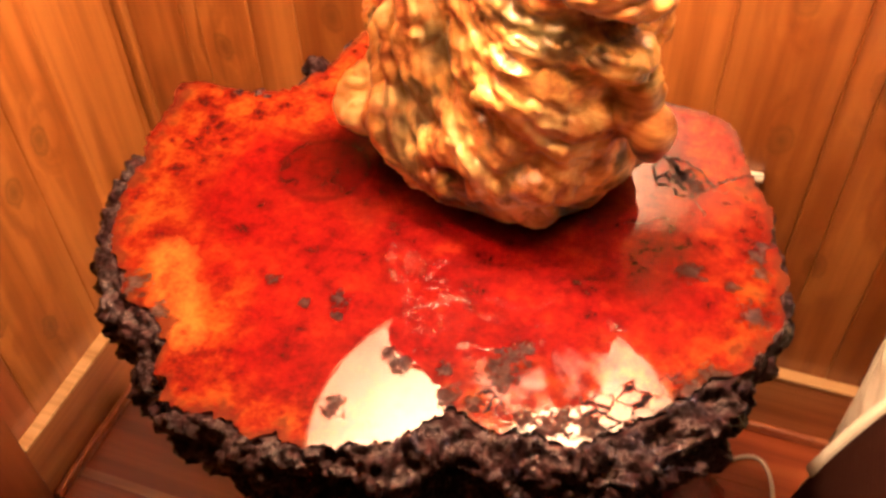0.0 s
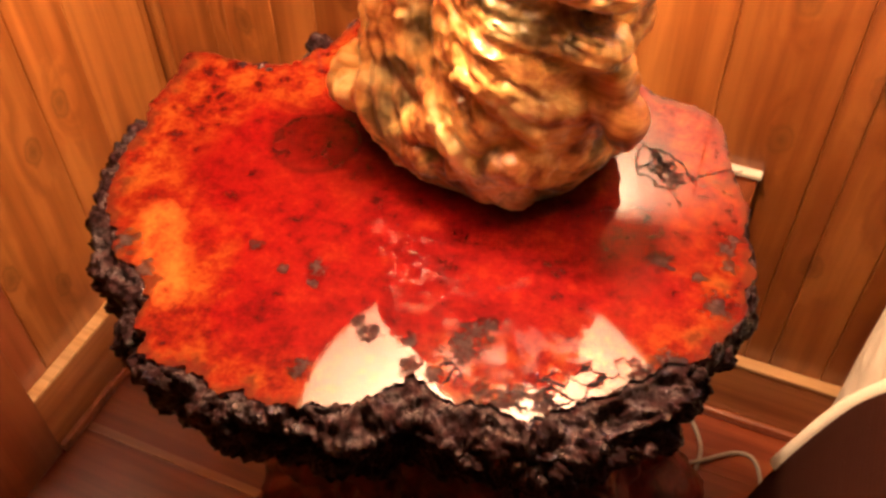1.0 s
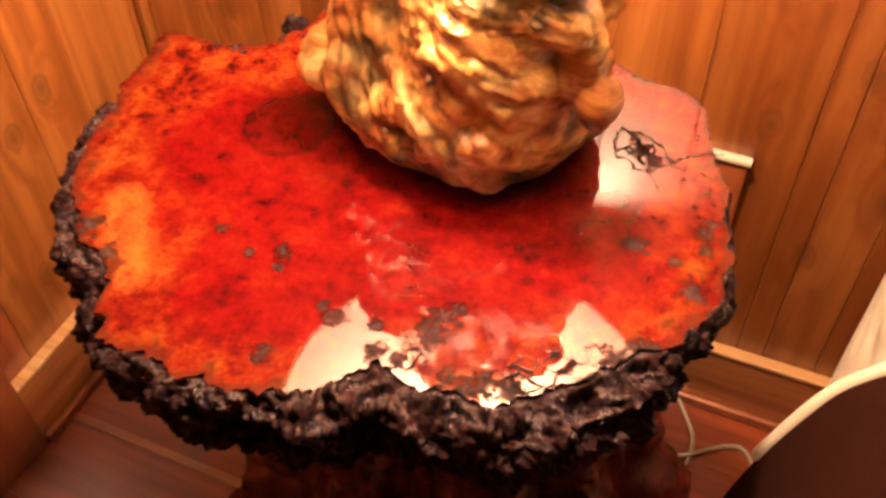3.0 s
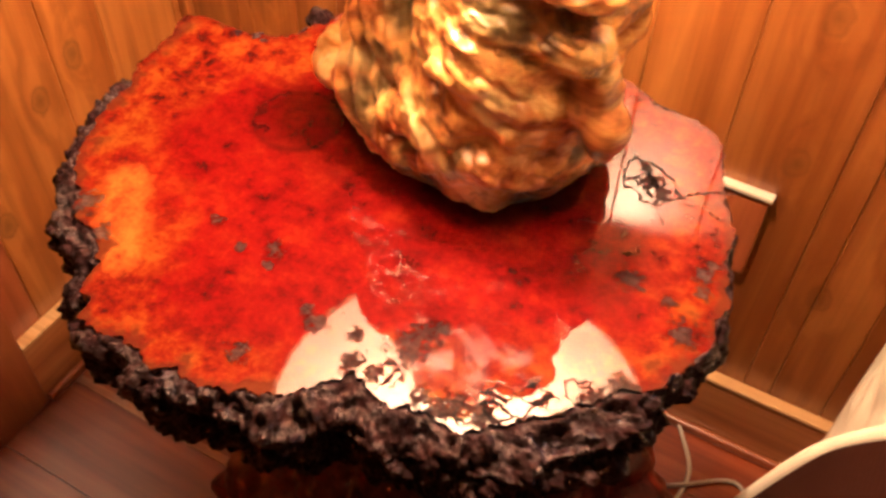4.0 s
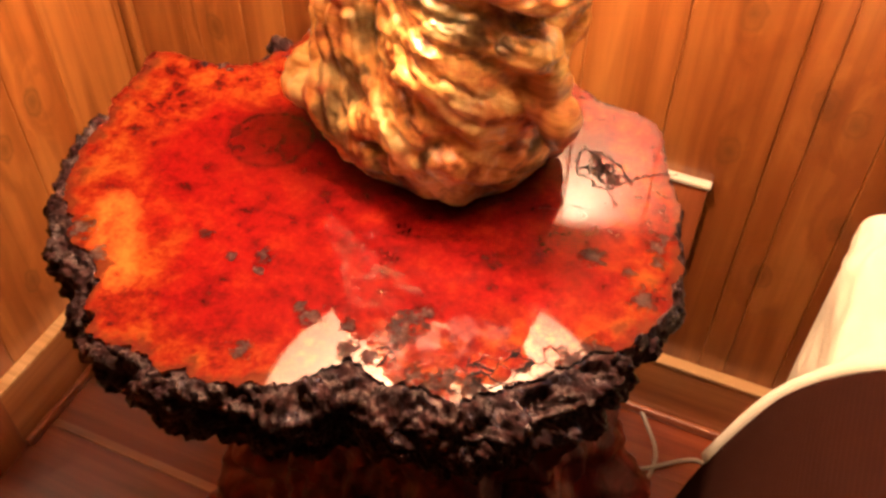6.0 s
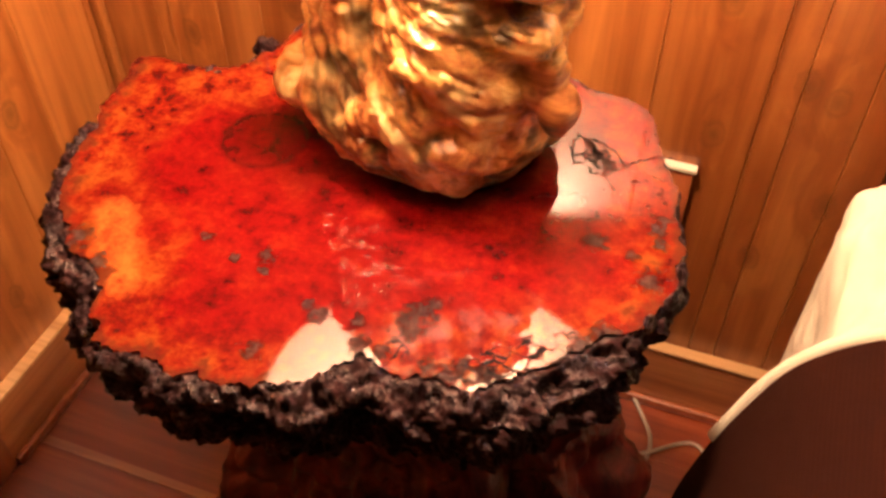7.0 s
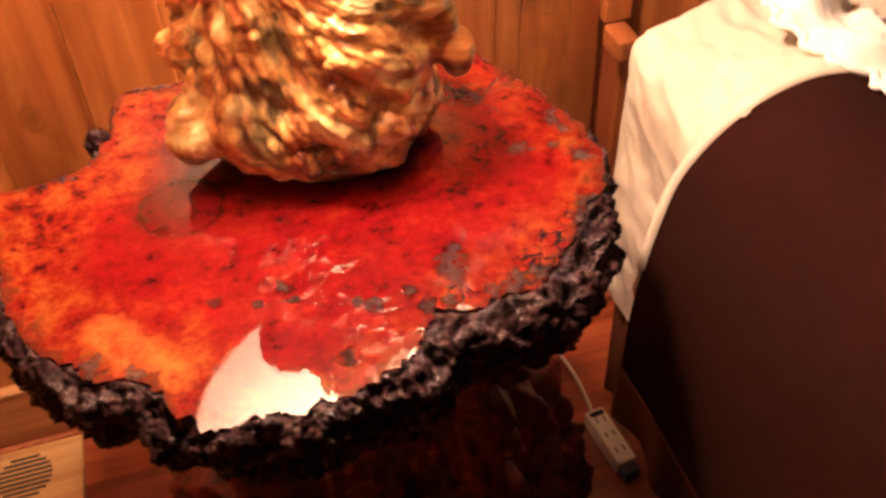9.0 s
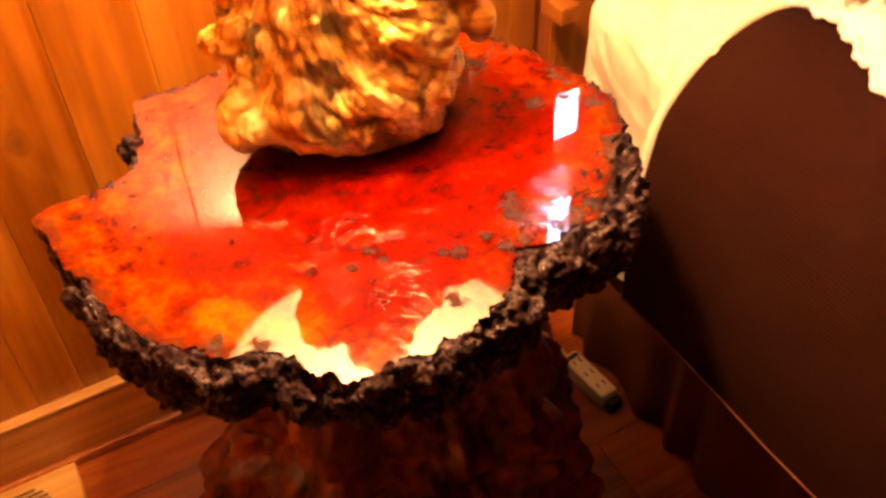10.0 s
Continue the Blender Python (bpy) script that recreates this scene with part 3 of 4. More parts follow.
lamp = base("burl_lamp", (LX, LY, TOP), "table lamp carved from a twisted orange burl, lit", "lamp")


# radius of the lamp body by height (across) and bearing (down)
BODY_H = (0.0, .02, .05, .08, .11, .14, .18, .24, .30, .36, .385)
BODY_R = [
    (-180, (.086, .118, .128, .112, .102, .098, .090, .078, .058, .034)),
    (-145, (.060, .088, .106, .111, .104, .088, .080, .082, .062, .034)),
    (-120, (.062, .085, .091, .082, .068, .058, .052, .050, .044, .030)),
    (-95, (.062, .081, .085, .078, .071, .066, .054, .042, .032, .022)),
    (-72, (.066, .086, .094, .092, .091, .084, .062, .050, .034, .022)),
    (-45, (.074, .093, .101, .103, .100, .094, .080, .078, .050, .028)),
    (-10, (.084, .101, .108, .106, .100, .102, .102, .084, .060, .032)),
    (20, (.098, .110, .112, .106, .100, .108, .108, .090, .068, .034)),
    (90, (.070, .092, .100, .100, .095, .090, .084, .066, .046, .030)),
    (140, (.078, .106, .120, .112, .102, .098, .086, .068, .048, .030))]
FAN = (radians(-152), 0.250)      # bearing and height from which the twisted grain fans out


def body_radii(a):
    """The body's radius at each height of BODY_H on one bearing."""
    return [around([(b % 360, r[k]) for b, r in sorted(BODY_R, key=lambda q: q[0] % 360)], math.degrees(a)) for k in range(10)] + [0.0]


def fan_coords(p):
    """Grain coordinates: across the strands, along them."""
    a = math.atan2(p.y - LY, p.x - LX)
    s = ((a - FAN[0] + 1.6) % (2 * math.pi)) - 1.6
    u, w = 0.105 * s, p.z - TOP - FAN[1]
    d = math.hypot(u, w * 1.15)
    return math.atan2(w * 1.15, u) - 0.8 * d, d


def burl_body():
    zs = np.concatenate([[0.0], np.linspace(.0006, .02, 10)[:-1], np.linspace(.02, .36, 150)[:-1], np.linspace(.36, .385, 16)])
    fine_h = np.linspace(0, .385, 200)
    rows = []
    n = 400
    for i in range(n):
        a = 2 * math.pi * i / n
        c, s = math.cos(a), math.sin(a)
        r_of = np.interp(fine_h, BODY_H, body_radii(a))
        soft = r_of.copy()
        for _ in range(24):
            soft[1:-1] = (soft[:-2] + 2 * soft[1:-1] + soft[2:]) / 4
        row = []
        for h in zs:
            r = float(np.interp(h, fine_h, soft))
            if h < 0.0005:
                r = 0.0
            p = Vector((c * 0.1, s * 0.1, h))
            r += 0.007 * fbm(p, 2, 16.0) * min(1.0, h / 0.02) * (1.0 if r > 0.02 else 0.0)
            row.append((LX + c * r, LY + s * r, TOP + 0.001 + float(h)))
        rows.append(row)
    return rows


# outgrowths: centre, half sizes, lean
BURRS = [
    (-.030, .520, .766, .0155, .018, .024), (-.038, .523, .794, .014, .015, .024), (-.046, .529, .786, .018, .020, .036),
    (-.249, .582, .776, .022, .022, .021), (-.244, .574, .802, .017, .018, .016), (-.236, .584, .824, .018, .018, .018), (-.232, .572, .846, .016, .016, .018), (-.240, .560, .760, .020, .020, .020),
    (-.254, .548, .718, .028, .034, .034), (-.216, .516, .722, .018, .024, .034), (-.180, .497, .728, .019, .024, .034), (-.142, .490, .732, .019, .020, .030), (-.104, .492, .728, .022, .022, .030),
    (-.122, .482, .798, .024, .010, .010), (-.098, .488, .768, .018, .014, .012),
    (-.064, .512, .876, .030, .026, .020), (-.100, .508, .888, .024, .016, .014), (-.060, .512, .826, .026, .022, .020), (-.208, .534, .872, .024, .022, .034), (-.226, .540, .910, .022, .022, .034)]


def grow_burrs(ob):
    """Rounded outgrowths grown into the body, then long strands combed along the grain; one mesh."""
    bm = bmesh.new()
    bm.from_mesh(ob.data)
    for x, y, z, rx, ry, rz in BURRS:
        made = bmesh.ops.create_icosphere(bm, subdivisions=4, radius=1.0)
        for v in made["verts"]:
            d = v.co.normalized()
            k = 1 + 0.16 * fbm((x + d.x * rx, y + d.y * ry, z + d.z * rz), 2, 30.0)
            v.co = Vector((x + d.x * rx * k, y + d.y * ry * k, z + d.z * rz * k))
    for v in bm.verts:
        v.co.z = max(v.co.z, TOP + 0.001)
    bmesh.ops.recalc_face_normals(bm, faces=bm.faces)
    bm.to_mesh(ob.data)
    bm.free()
    fuse = ob.modifiers.new("fuse", "REMESH")
    fuse.mode, fuse.voxel_size = "VOXEL", 0.0014
    soft = ob.modifiers.new("soft", "SMOOTH")
    soft.factor, soft.iterations = 0.5, 8
    bpy.context.view_layer.update()
    whole = bpy.data.meshes.new_from_object(ob.evaluated_get(bpy.context.evaluated_depsgraph_get()))
    ob.modifiers.remove(fuse)
    ob.modifiers.remove(soft)
    ob.data = whole
    if not whole.materials:
        whole.materials.append(BURL)
    normals = [v.normal.copy() for v in whole.vertices]
    for v, n in zip(whole.vertices, normals):
        if v.co.z < TOP + 0.003:
            continue
        p = v.co
        th, d = fan_coords(p + 0.012 * noise.noise_vector(p * 16.0))
        broad = lumps(Vector((th * 0.9, d * 3.6, 0.3)), 4.8)
        rope = lumps(Vector((th * 1.2, d * 2.6, 3.1)), 9.5)
        cord_d = lumps(Vector((th, d * 1.3, 7.7)), 34.0)
        smooth_knob = min(1.0, max(0.0, ((p - Vector((-.028, .519, .772))).length - 0.020) / 0.02))
        wart = lumps(p + 0.004 * noise.noise_vector(p * 60.0), 75.0) if p.z > TOP + 0.15 else 0.0
        lift = 0.0100 * (broad - 0.62) + 0.0068 * (rope - 0.6) + 0.0022 * (cord_d - 0.6) + 0.0016 * fbm(p, 3, 80.0) + 0.0018 * (lumps(p + 0.006 * noise.noise_vector(p * 40.0), 48.0) - 0.6)
        v.co = p + n * (lift * (0.12 + 0.88 * smooth_knob) * min(1.0, (p.z - TOP) / 0.02) + 0.003 * wart)
    whole.polygons.foreach_set("use_smooth", [True] * len(whole.polygons))


def swirl_coords(ob):
    me = ob.data
    a = me.attributes.new("swirl", "FLOAT_VECTOR", "POINT")
    out = []
    for v in me.vertices:
        th, d = fan_coords(v.co)
        out += [th * 0.11, d * 0.30, 0.0]
    a.data.foreach_set("vector", out)


body = grid("burl_body", burl_body(), BURL, lamp, "polished twisted burl with dark grey streaks and shade painted into its hollows", close_u=True)
grow_burrs(body)
swirl_coords(body)


def lathe(name, profile, at, mat, parent, label="", n=64):
    rows = [[(at[0] + math.cos(2 * math.pi * i / n) * r, at[1] + math.sin(2 * math.pi * i / n) * r, at[2] + z) for r, z in profile] for i in range(n)]
    return grid(name, rows, mat, parent, label, close_u=True)


SX, SY = -0.1445, 0.5615
lathe("socket", [(0.0, 0.0), (0.012, 0.0), (0.012, 0.006), (0.017, 0.007), (0.017, 0.018), (0.0, 0.019)], (LX, LY, TOP + 0.382), BRASS, lamp, "brass bulb socket")
shade = lathe("shade", [(0.2185, 0.0), (0.221, 0.0), (0.130, 0.315), (0.128, 0.315)], (SX, SY, 1.093), SHADE_OUT, lamp, "tapered tan paper shade")
lathe("shade_lining", [(0.217, 0.002), (0.127, 0.314)], (SX, SY, 1.093), SHADE_IN, shade, "white inner lining")

# ---------------------------------------------------------------- armchair
chair = base("armchair", (0.45, 0.3, 0), "armchair in a cream slipcover with a brown corduroy throw", "armchair")
ARCH = [(.129, .370), (.133, .42), (.147, .485), (.164, .535), (.180, .575), (.204, .619), (.238, .654), (.277, .675), (.325, .684), (.38, .672), (.44, .645), (.49, .60), (.53, .54), (.55, .48)]


def arch_curve(n):
    xs = np.array(ARCH)
    d = np.concatenate([[0], np.cumsum(np.hypot(*np.diff(xs, axis=0).T))])
    u = np.linspace(0, d[-1], n)
    return np.stack([np.interp(u, d, xs[:, 0]), np.interp(u, d, xs[:, 1])], 1)


prof = arch_curve(60)


def smooth_open(p, times=6):
    for _ in range(times):
        q = p.copy()
        q[1:-1] = (p[:-2] + 2 * p[1:-1] + p[2:]) / 4
        p = q
    return p


prof = smooth_open(prof)
rows = []
for y in np.linspace(0.487, -0.6, 90):
    row = []
    for k, (x, z) in enumerate(prof):
        f = 1 - k / 59
        edge = 0.045 * max(0.0, 1 - k / 18) if y > 0.3 else 0.0
        yy = y - edge * (y - 0.3) / 0.187 if y > 0.3 else y
        w = 0.002 * fbm((x, yy, z), 2, 7.0)
        row.append((x + w, yy, z + w))
    rows.append(row)
throw = grid("arm_throw", rows, BROWN_CLOTH, chair, "dark brown corduroy throw over the arm")
rib = throw.data.attributes.new("rib", "FLOAT", "POINT")
girth = np.concatenate([[0], np.cumsum(np.hypot(*np.diff(prof, axis=0).T))])
rib.data.foreach_set("value", np.tile(girth.astype(np.float32), 90))
tube("hem", [(r[0][0] - 0.001, r[0][1], r[0][2]) for r in rows[::3]], 0.0014, SKIRT_CLOTH, throw, "lighter brown folded hem")

# the cream cover's rolled edge, tucked against the throw
tube("cover_roll", [(prof[k][0] + 0.002, 0.4905 - 0.045 * max(0.0, 1 - k / 18), prof[k][1] - 0.001 + 0.0015 * math.sin(k * 0.9)) for k in range(10, 56, 2)], 0.0075, WHITE_CLOTH, chair, "rolled cream edge of the cover")

# cream cover: the arm's round section passing into the square back corner
BACK_SECTION = [(.219, .250), (.217, .30), (.214, .40), (.214, .59), (.215, .622), (.222, .638), (.240, .644), (.30, .646), (.38, .648), (.50, .650), (.62, .65), (.78, .65)]
FRONT_SECTION = [(.231, .250), (.230, .29), (.229, .36), (.228, .46), (.226, .53), (.225, .575), (.229, .612), (.248, .648), (.280, .672), (.326, .681), (.385, .670), (.45, .642), (.50, .60), (.56, .56), (.60, .53)]


def resample(table, n):
    xs = np.array(table)
    d = np.concatenate([[0], np.cumsum(np.hypot(*np.diff(xs, axis=0).T))])
    u = np.linspace(0, d[-1], n)
    return smooth_open(np.stack([np.interp(u, d, xs[:, 0]), np.interp(u, d, xs[:, 1])], 1), 4)


UNDER_SECTION = [(.231, .250), (.229, .29), (.200, .36), (.152, .44), (.155, .49), (.171, .537), (.187, .575), (.211, .616), (.243, .650), (.280, .670), (.326, .679), (.385, .667), (.45, .638), (.50, .595), (.56, .555), (.60, .525)]
sec_u, sec_a, sec_b = resample(UNDER_SECTION, 150), resample(FRONT_SECTION, 150), resample(BACK_SECTION, 150)
rows = []
for f in np.linspace(-0.03, 1, 64):
    q = min(1.0, max(0.0, f) / 0.75)
    g = q * q * (3 - 2 * q)
    puff = 0.014 * math.exp(-((f - 0.13) / 0.10) ** 2) - (0.004 if f < 0.02 else 0.004 * max(0.0, 1 - (f - 0.02) / 0.05))
    row = []
    for k in range(150):
        early = min(1.0, max(0.0, f) / 0.30)
        early = early * early * (3 - 2 * early)
        x, z = (sec_u[k] * (1 - early) + sec_a[k] * early) * (1 - g) + sec_b[k] * g
        y = 0.478 + 0.182 * f + max(0.0, x - 0.222) * 0.33 * max(0.0, f)
        w = 0.009 * fbm((x, y, z * 0.6), 3, 9.0) + 0.005 * fbm((x * 2 + z, y * 1.2 - z * 0.5, z * 0.4), 2, 24.0)
        side = 1.0 if k < 70 else 0.2
        row.append((x - side * (w + puff * 0.3), y, z + w + puff * 0.6 * (1 if k > 50 else 0.3)))
    rows.append(row)
for back in np.linspace(0.02, 1, 30):
    row = []
    for k in range(150):
        x, z = sec_b[k]
        y = 0.66 + max(0.0, x - 0.222) * 0.33
        zz = z * (1 - back) + 0.25 * back if z > 0.25 else z
        w = 0.006 * fbm((x, y, zz), 3, 8.0)
        row.append((x, y + 0.012 * math.sin(back * math.pi / 2) + w, zz))
    rows.append(row)
grid("back_cover", rows, WHITE_CLOTH, chair, "cream cotton slipcover, softly creased")

skirt = []
for i in range(420):
    y = 0.664 - i * 0.0028
    ph = i * 0.30
    row = []
    for z in np.linspace(0.012, 0.46, 14):
        amp = 0.010 * (1 - 0.6 * z / 0.46)
        row.append((0.236 + amp * math.sin(ph * 0.62 + 1.3 * math.sin(ph * 0.23)), y, z))
    skirt.append(row)
grid("pleated_skirt", skirt, SKIRT_CLOTH, chair, "pleated cream skirt hanging to the floor, its shade put in as reddish brown")

boxed("seat", 0.50, 1.02, -0.42, 0.60, 0.18, 0.44, WHITE_CLOTH, chair, bevel=0.05)
boxed("far_arm", 1.03, 1.24, -0.55, 0.62, 0.03, 0.60, WHITE_CLOTH, chair, bevel=0.06)
boxed("seat_front", 0.24, 1.02, -0.56, -0.43, 0.03, 0.40, WHITE_CLOTH, chair, bevel=0.03)
for x, y in ((0.30, -0.5), (1.18, -0.5), (1.18, 0.55)):
    boxed("leg", x - 0.02, x + 0.02, y - 0.02, y + 0.02, 0.0, 0.028, CASING, chair, "short dark wooden foot")

# ---------------------------------------------------------------- wall boards and trim


def board(name, lo, hi, z0, z1, parent, mat=PINE, side="back", proud=0.0, chamfer=0.0013):
    bm = bmesh.new()
    w = hi - lo - 0.0003
    prof2 = [(-w / 2, 0), (-w / 2, T - chamfer), (-w / 2 + chamfer, T), (w / 2 - chamfer, T), (w / 2, T - chamfer), (w / 2, 0)]
    low = [bm.verts.new((a, -b, z0)) for a, b in prof2]
    high = [bm.verts.new((a, -b, z1)) for a, b in prof2]
    for i in range(len(prof2)):
        j = (i + 1) % len(prof2)
        bm.faces.new((low[i], low[j], high[j], high[i]))
    bm.faces.new(low)
    bm.faces.new(high[::-1])
    ob = part(name, bm, mat)
    if side == "back":
        ob.matrix_basis = pose((lo + hi) / 2, BACK + T - proud, 0)
    else:
        ob.matrix_basis = pose(LEFT - T + proud, (lo + hi) / 2, 0, 0, 0, 90)
    ob.parent = parent
    return ob


back_lines = [-0.755, -0.665, -0.641, -0.565, -0.500, -0.385, -0.276, -0.190, -0.099, 0.007, 0.128, 0.163, 0.231, 0.275]
for lo, hi in zip(back_lines, back_lines[1:]):
    board("plank", lo, hi, 0.0, HIGH, wall_back)
for lo, hi in ((0.313, 0.42), (0.42, 0.54), (0.54, 0.66), (0.66, 0.78), (0.78, 0.90), (0.90, 1.02)):
    board("plank", lo, hi, 0.0, 0.96, wall_back)
for k in range(13):
    board("plank", 1.10 + k * 0.12, 1.22 + k * 0.12, 0.0, HIGH, wall_back)
side_lines = [0.855, 0.842, 0.718, 0.632, 0.474]
for hi, lo in zip(side_lines, side_lines[1:]):
    board("plank", lo, hi, 0.0, HIGH, wall_left, side="left")
# darker plank: shade beside the door casing, put in as the casing's colour
board("plank", 0.423, 0.474, 0.0, HIGH, wall_left, mat=CASING, side="left")
y = 0.423
while y > FRONT + 0.1:
    board("plank", y - 0.14, y, 0.0, HIGH, wall_left, side="left")
    y -= 0.14

corner_trim = boxed("corner_trim", LEFT - 0.002, LEFT + 0.014, BACK - 0.014, BACK + 0.002, 0.13, HIGH, PINE, bevel=0.005)
tagged(corner_trim, "slim pine moulding in the wall corner", "trim", kind="structure")


# cap pine paler than the rail: lamp light from above put into its colour
LIT_CAP = board_wood("lit_cap_pine", 0, (0.58, 0.32, 0.11), (0.68, 0.42, 0.17), (0.76, 0.52, 0.24), knots=False, coat=0.3)


def baseboard(name, x0, x1, y0, y1, mat):
    b = boxed(name, x0, x1, y0, y1, 0.0, 0.1195, mat, bevel=0)
    dx, dy = (0.0, 0.002) if x1 - x0 > y1 - y0 else (0.002, 0.0)
    boxed("cap", x0, x1 + dx, y0 - dy, y1, 0.12, 0.127, LIT_CAP, b, "top edge, paler for the lamp light falling on it", bevel=0.002)
    if x1 - x0 > y1 - y0:
        boxed("shoe_moulding", x0, x1, y0 - 0.011, y0 - 0.0003, 0.0003, 0.017, CASING, b, "dark shoe moulding along the floor", bevel=0.005)
    else:
        boxed("shoe_moulding", x1 + 0.0003, x1 + 0.011, y0, y1 - 0.012, 0.0003, 0.017, CASING, b, "dark shoe moulding along the floor", bevel=0.005)
    return tagged(b, "pine baseboard with dark shoe moulding and a cap coloured paler as if lit", "baseboard", kind="structure")


baseboard("baseboard", LEFT, RIGHT, BACK - 0.017, BACK - 0.0005, PINE_RAIL)
baseboard("baseboard", LEFT + 0.0005, LEFT + 0.018, 0.422, BACK - 0.018, PINE_RAIL_Y)
casing = boxed("door_casing", LEFT + 0.0005, LEFT + 0.022, 0.30, 0.421, 0.0, 2.05, CASING, bevel=0.003)
tagged(casing, "dark stained door casing board beside the wall", "trim", kind="structure")

# window: casing, stool, sash, curtain
window = base("window_1", (0.65, BACK, 1.3), "wooden window with daylight showing beside a curtain", "window", kind="structure")
boxed("casing", 0.275, 0.313, BACK - 0.016, BACK + 0.02, 0.545, 1.82, PINE, window)
boxed("casing", 1.05, 1.10, BACK - 0.016, BACK + 0.02, 0.545, 1.82, PINE, window)
boxed("head_casing", 0.313, 1.05, BACK - 0.016, BACK + 0.02, 1.75, 1.82, PINE_RAIL, window)
boxed("sill", 0.3135, 1.0495, BACK - 0.012, BACK + 0.11, 0.96, 0.99, PINE_RAIL, window)
boxed("bracket", 0.272, 0.304, BACK - 0.068, BACK - 0.0165, 0.516, 0.546, PINE_RAIL_Y, window, "short pine bracket", bevel=0.005)
for z0, z1 in ((0.99, 1.02), (1.165, 1.285), (1.72, 1.75)):
    boxed("sash_rail", 0.3135, 1.0495, BACK + 0.05, BACK + 0.085, z0, z1, PINE_RAIL, window)
for x0 in (0.3135, 1.03):
    boxed("sash_stile", x0, x0 + 0.012, BACK + 0.05, BACK + 0.085, 1.02, 1.72, PINE, window)
for z0, z1 in ((1.02, 1.165), (1.285, 1.72)):
    pane = boxed("pane", 0.3255, 1.03, BACK + 0.066, BACK + 0.070, z0, z1, GLASS, window, bevel=0)
    pane.visible_shadow = False
rows = []
for i in range(200):
    x = 0.386 + i * 0.0034
    rows.append([(x, BACK + 0.025 + 0.012 * math.sin(i * 0.35), z) for z in (0.995, 1.3, 1.745)])
curtain = grid("curtain", rows, CURTAIN)
tagged(curtain, "tan curtain drawn across most of the window", "curtain")

# ---------------------------------------------------------------- floor boards
k = 0
yy = 0.475 - 0.1375 * 5
while yy < BACK:
    cut = -0.9 + 0.35 * ((k * 7) % 5)
    for x0, x1 in ((LEFT - 0.1, cut), (cut, cut + 1.5), (cut + 1.5, RIGHT + 0.1)):
        if x1 > LEFT:
            w = min(yy + 0.1375, BACK + 0.02)
            ob = boxed("floor_board", 0, x1 - x0 - 0.001, 0, w - yy - 0.001, -0.012, 0.0, FLOORING, bevel=0)
            ob.location = (x0, yy, 0)
            ob.parent = floor
    yy += 0.1375
    k += 1
ob = boxed("floor_board", LEFT, RIGHT, FRONT, 0.475 - 0.1375 * 5 - 0.001, -0.012, 0.0, FLOORING, floor, bevel=0)

strip_board = boxed("floor_board", LEFT, -0.30, 0.4655, 0.4785, -0.010, 0.0012, PINE_RAIL, floor, "narrow pale sapwood strip", bevel=0.0004)

# floor register
register = base("floor_register", (-0.643, 0.787, 0), "pale wooden floor vent with round slotted grille", "vent")
plate = boxed("plate", -0.730, -0.557, 0.72, 0.850, 0.0005, 0.012, PALE_WOOD, register)
for k in range(9):
    o = -0.034 + k * 0.0085
    half = math.sqrt(max(0.0, 0.040 ** 2 - o * o))
    boxed("slot", -0.641 - half, -0.641 + half, 0.787 + o - 0.0022, 0.787 + o + 0.0022, 0.0115, 0.0125, BLACK, plate, bevel=0)

# small wall box
outlet = base("outlet_box", (0.0, BACK, 0.4), "small wooden outlet box on the wall with a pale top", "outlet box")
boxed("body", -0.05, 0.074, BACK - 0.010, BACK - 0.0005, 0.33, 0.452, CASING, outlet)
boxed("top_ledge", -0.052, 0.077, BACK - 0.013, BACK - 0.0005, 0.4525, 0.459, PLASTIC, outlet, "pale top ledge")

# power strip and cords
strip = base("power_strip", (0, 0, 0), "ivory power strip lying on the floor by the chair", "power strip")
housing = boxed("housing", -0.016, 0.016, -0.050, 0.050, 0.001, 0.032, PLASTIC, strip, bevel=0.006)
for yy in (-0.028, 0.0, 0.028):
    for dx in (-0.006, 0.006):
        boxed("slot", dx - 0.0012, dx + 0.0012, yy - 0.005, yy + 0.005, 0.0315, 0.0325, BLACK, housing, bevel=0)
boxed("rocker", -0.011, 0.011, 0.036, 0.043, 0.0315, 0.0345, BLACK, housing, "dark rocker switch", bevel=0.001)
boxed("plug", -0.013, 0.013, -0.068, -0.051, 0.001, 0.027, BLACK, strip, "black plug end", bevel=0.006)
strip.matrix_basis = pose(0.203, 0.571, 0, 0, 0, 6)
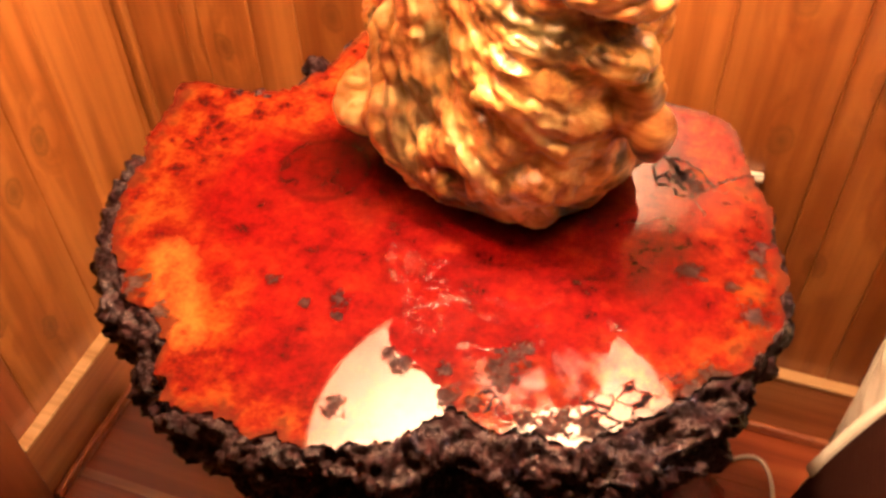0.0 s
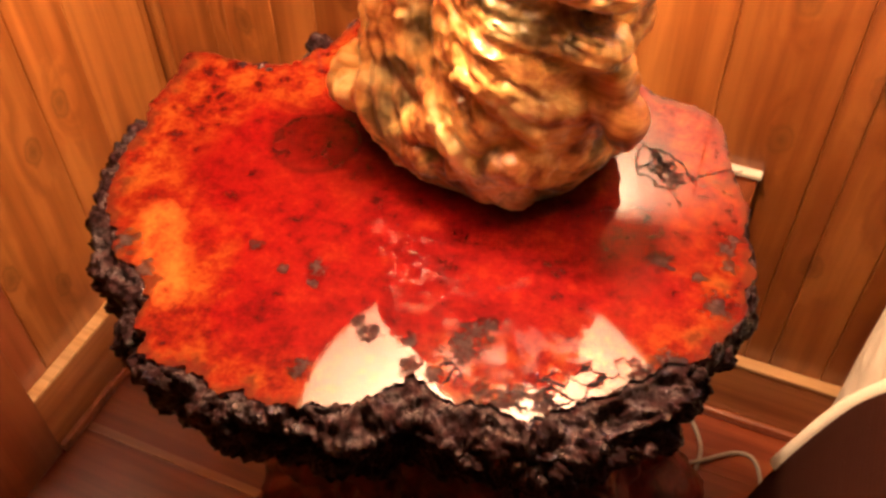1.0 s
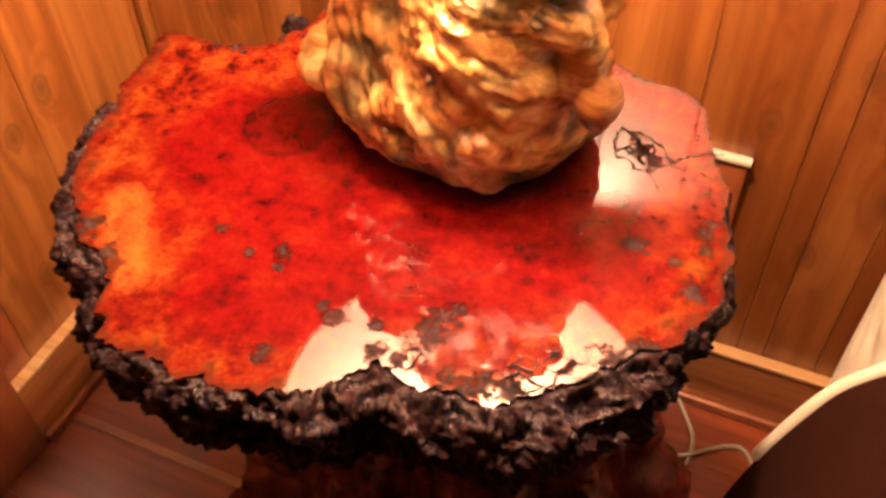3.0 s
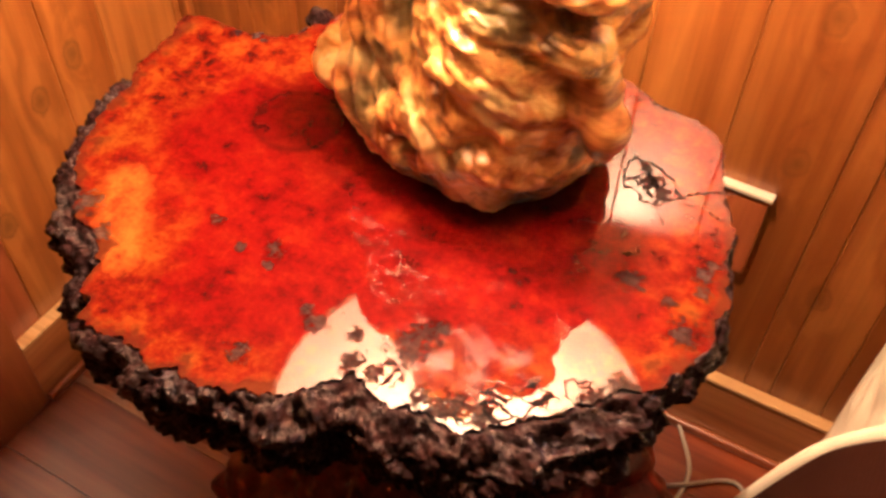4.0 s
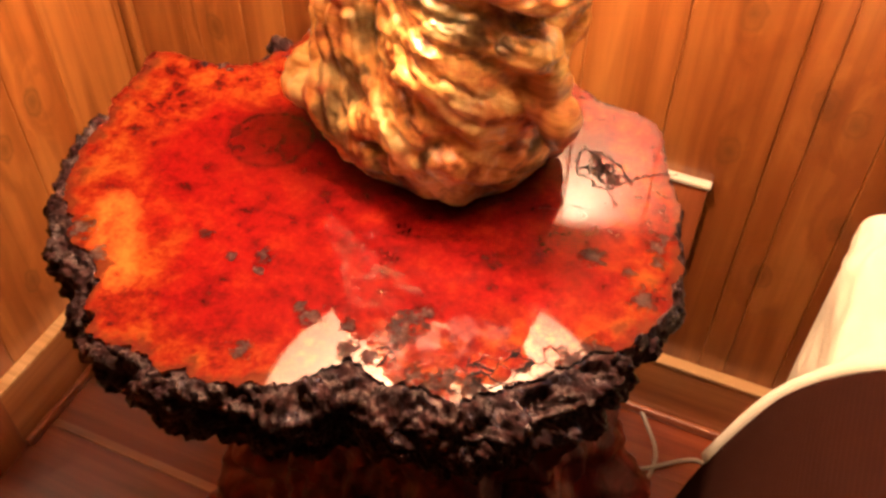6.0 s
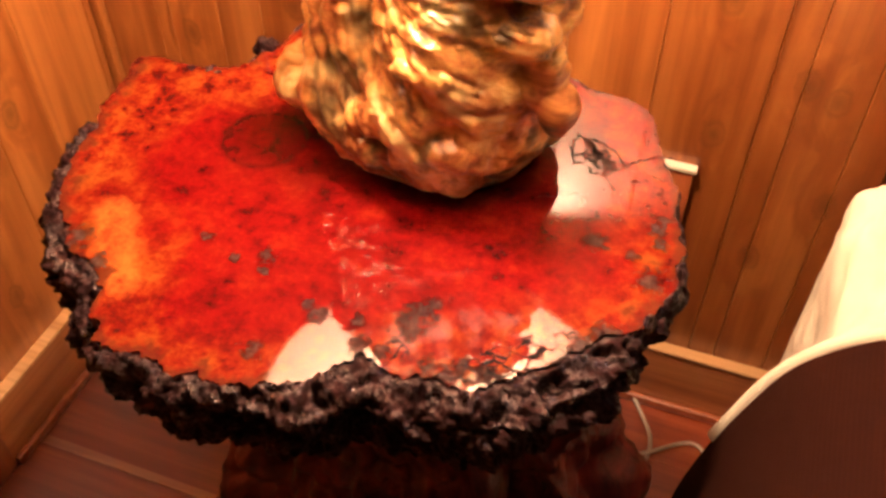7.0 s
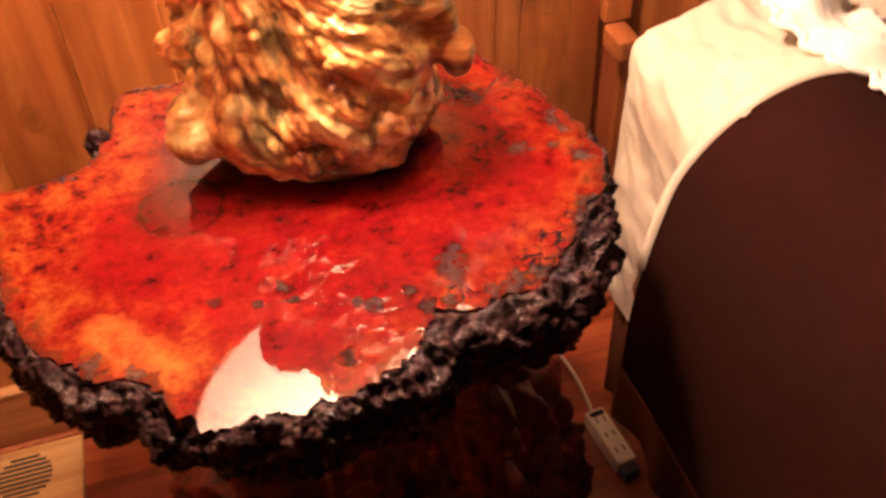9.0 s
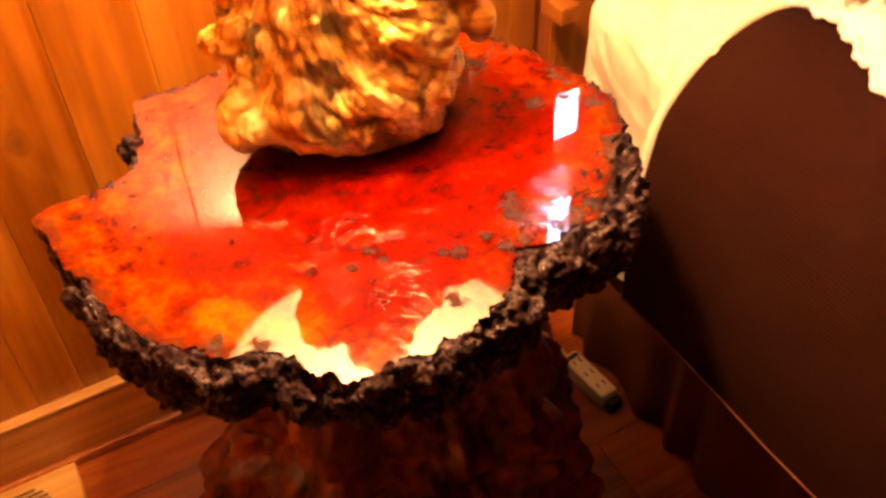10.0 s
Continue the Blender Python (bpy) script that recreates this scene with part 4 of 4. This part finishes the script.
cord = tube("lamp_cord", [(0.06, 0.86, 0.012), (0.086, 0.822, 0.006), (0.115, 0.79, 0.005), (0.113, 0.74, 0.005), (0.10, 0.69, 0.005), (0.06, 0.62, 0.005)], 0.0032, CORD)
tagged(cord, "thin ivory lamp cord curling on the floor", "cord")
cord = tube("strip_cord", [(0.02, 0.70, 0.009), (0.06, 0.722, 0.009), (0.11, 0.752, 0.009), (0.14, 0.780, 0.006), (0.165, 0.797, 0.005), (0.186, 0.794, 0.005), (0.201, 0.762, 0.005), (0.207, 0.70, 0.006), (0.204, 0.66, 0.010), (0.199, 0.622, 0.016)], 0.0030, CORD, res=3)
tagged(cord, "ivory cord curving over the floor to the power strip", "cord")


def lace_throw():
    """Soft ruffled lace lying over the top of the arm and down into the seat."""
    edge = [(-.30, .30), (.10, .30), (.31, .305), (.365, .332), (.41, .362), (.475, .374), (.51, .342), (.56, .338), (.60, .34), (.66, .37)]
    rows = []
    for i in range(150):
        y = -0.1 + 0.74 * i / 149
        xb = float(np.interp(y, [e[0] for e in edge], [e[1] for e in edge])) + 0.006 * math.sin(y * 150) + 0.006 * fbm((y, 0, 0), 2, 40.0)
        row = []
        for j in range(60):
            d = 0.26 * j / 59
            x = xb + d
            k = int(np.argmin(np.abs(prof[30:, 0] - min(x, 0.545)))) + 30
            z = float(prof[k, 1]) - max(0.0, x - 0.545) * 0.8
            lift = 0.005 + 0.024 * (1 - math.exp(-d / 0.02)) * (1 + 0.5 * math.sin(y * 62 + 2.0 * math.sin(d * 40)))
            row.append((x, y, z + lift + 0.006 * fbm((x, y, 2), 3, 40.0)))
        rows.append(row)
    return rows


lace = base("lace_throw", (0.45, 0.3, 0.66), "ruffled white lace throw lying over the armchair arm", "lace throw")
lace_rows = lace_throw()
grid("lace_cloth", lace_rows, LACE, lace)
tube("frilled_hem", [(r[0][0] - 0.002 + 0.003 * math.sin(1.9 * k), r[0][1], r[0][2] + 0.002 * math.sin(2.3 * k)) for k, r in enumerate(lace_rows)], 0.0045, LACE, lace, "frilled white hem")
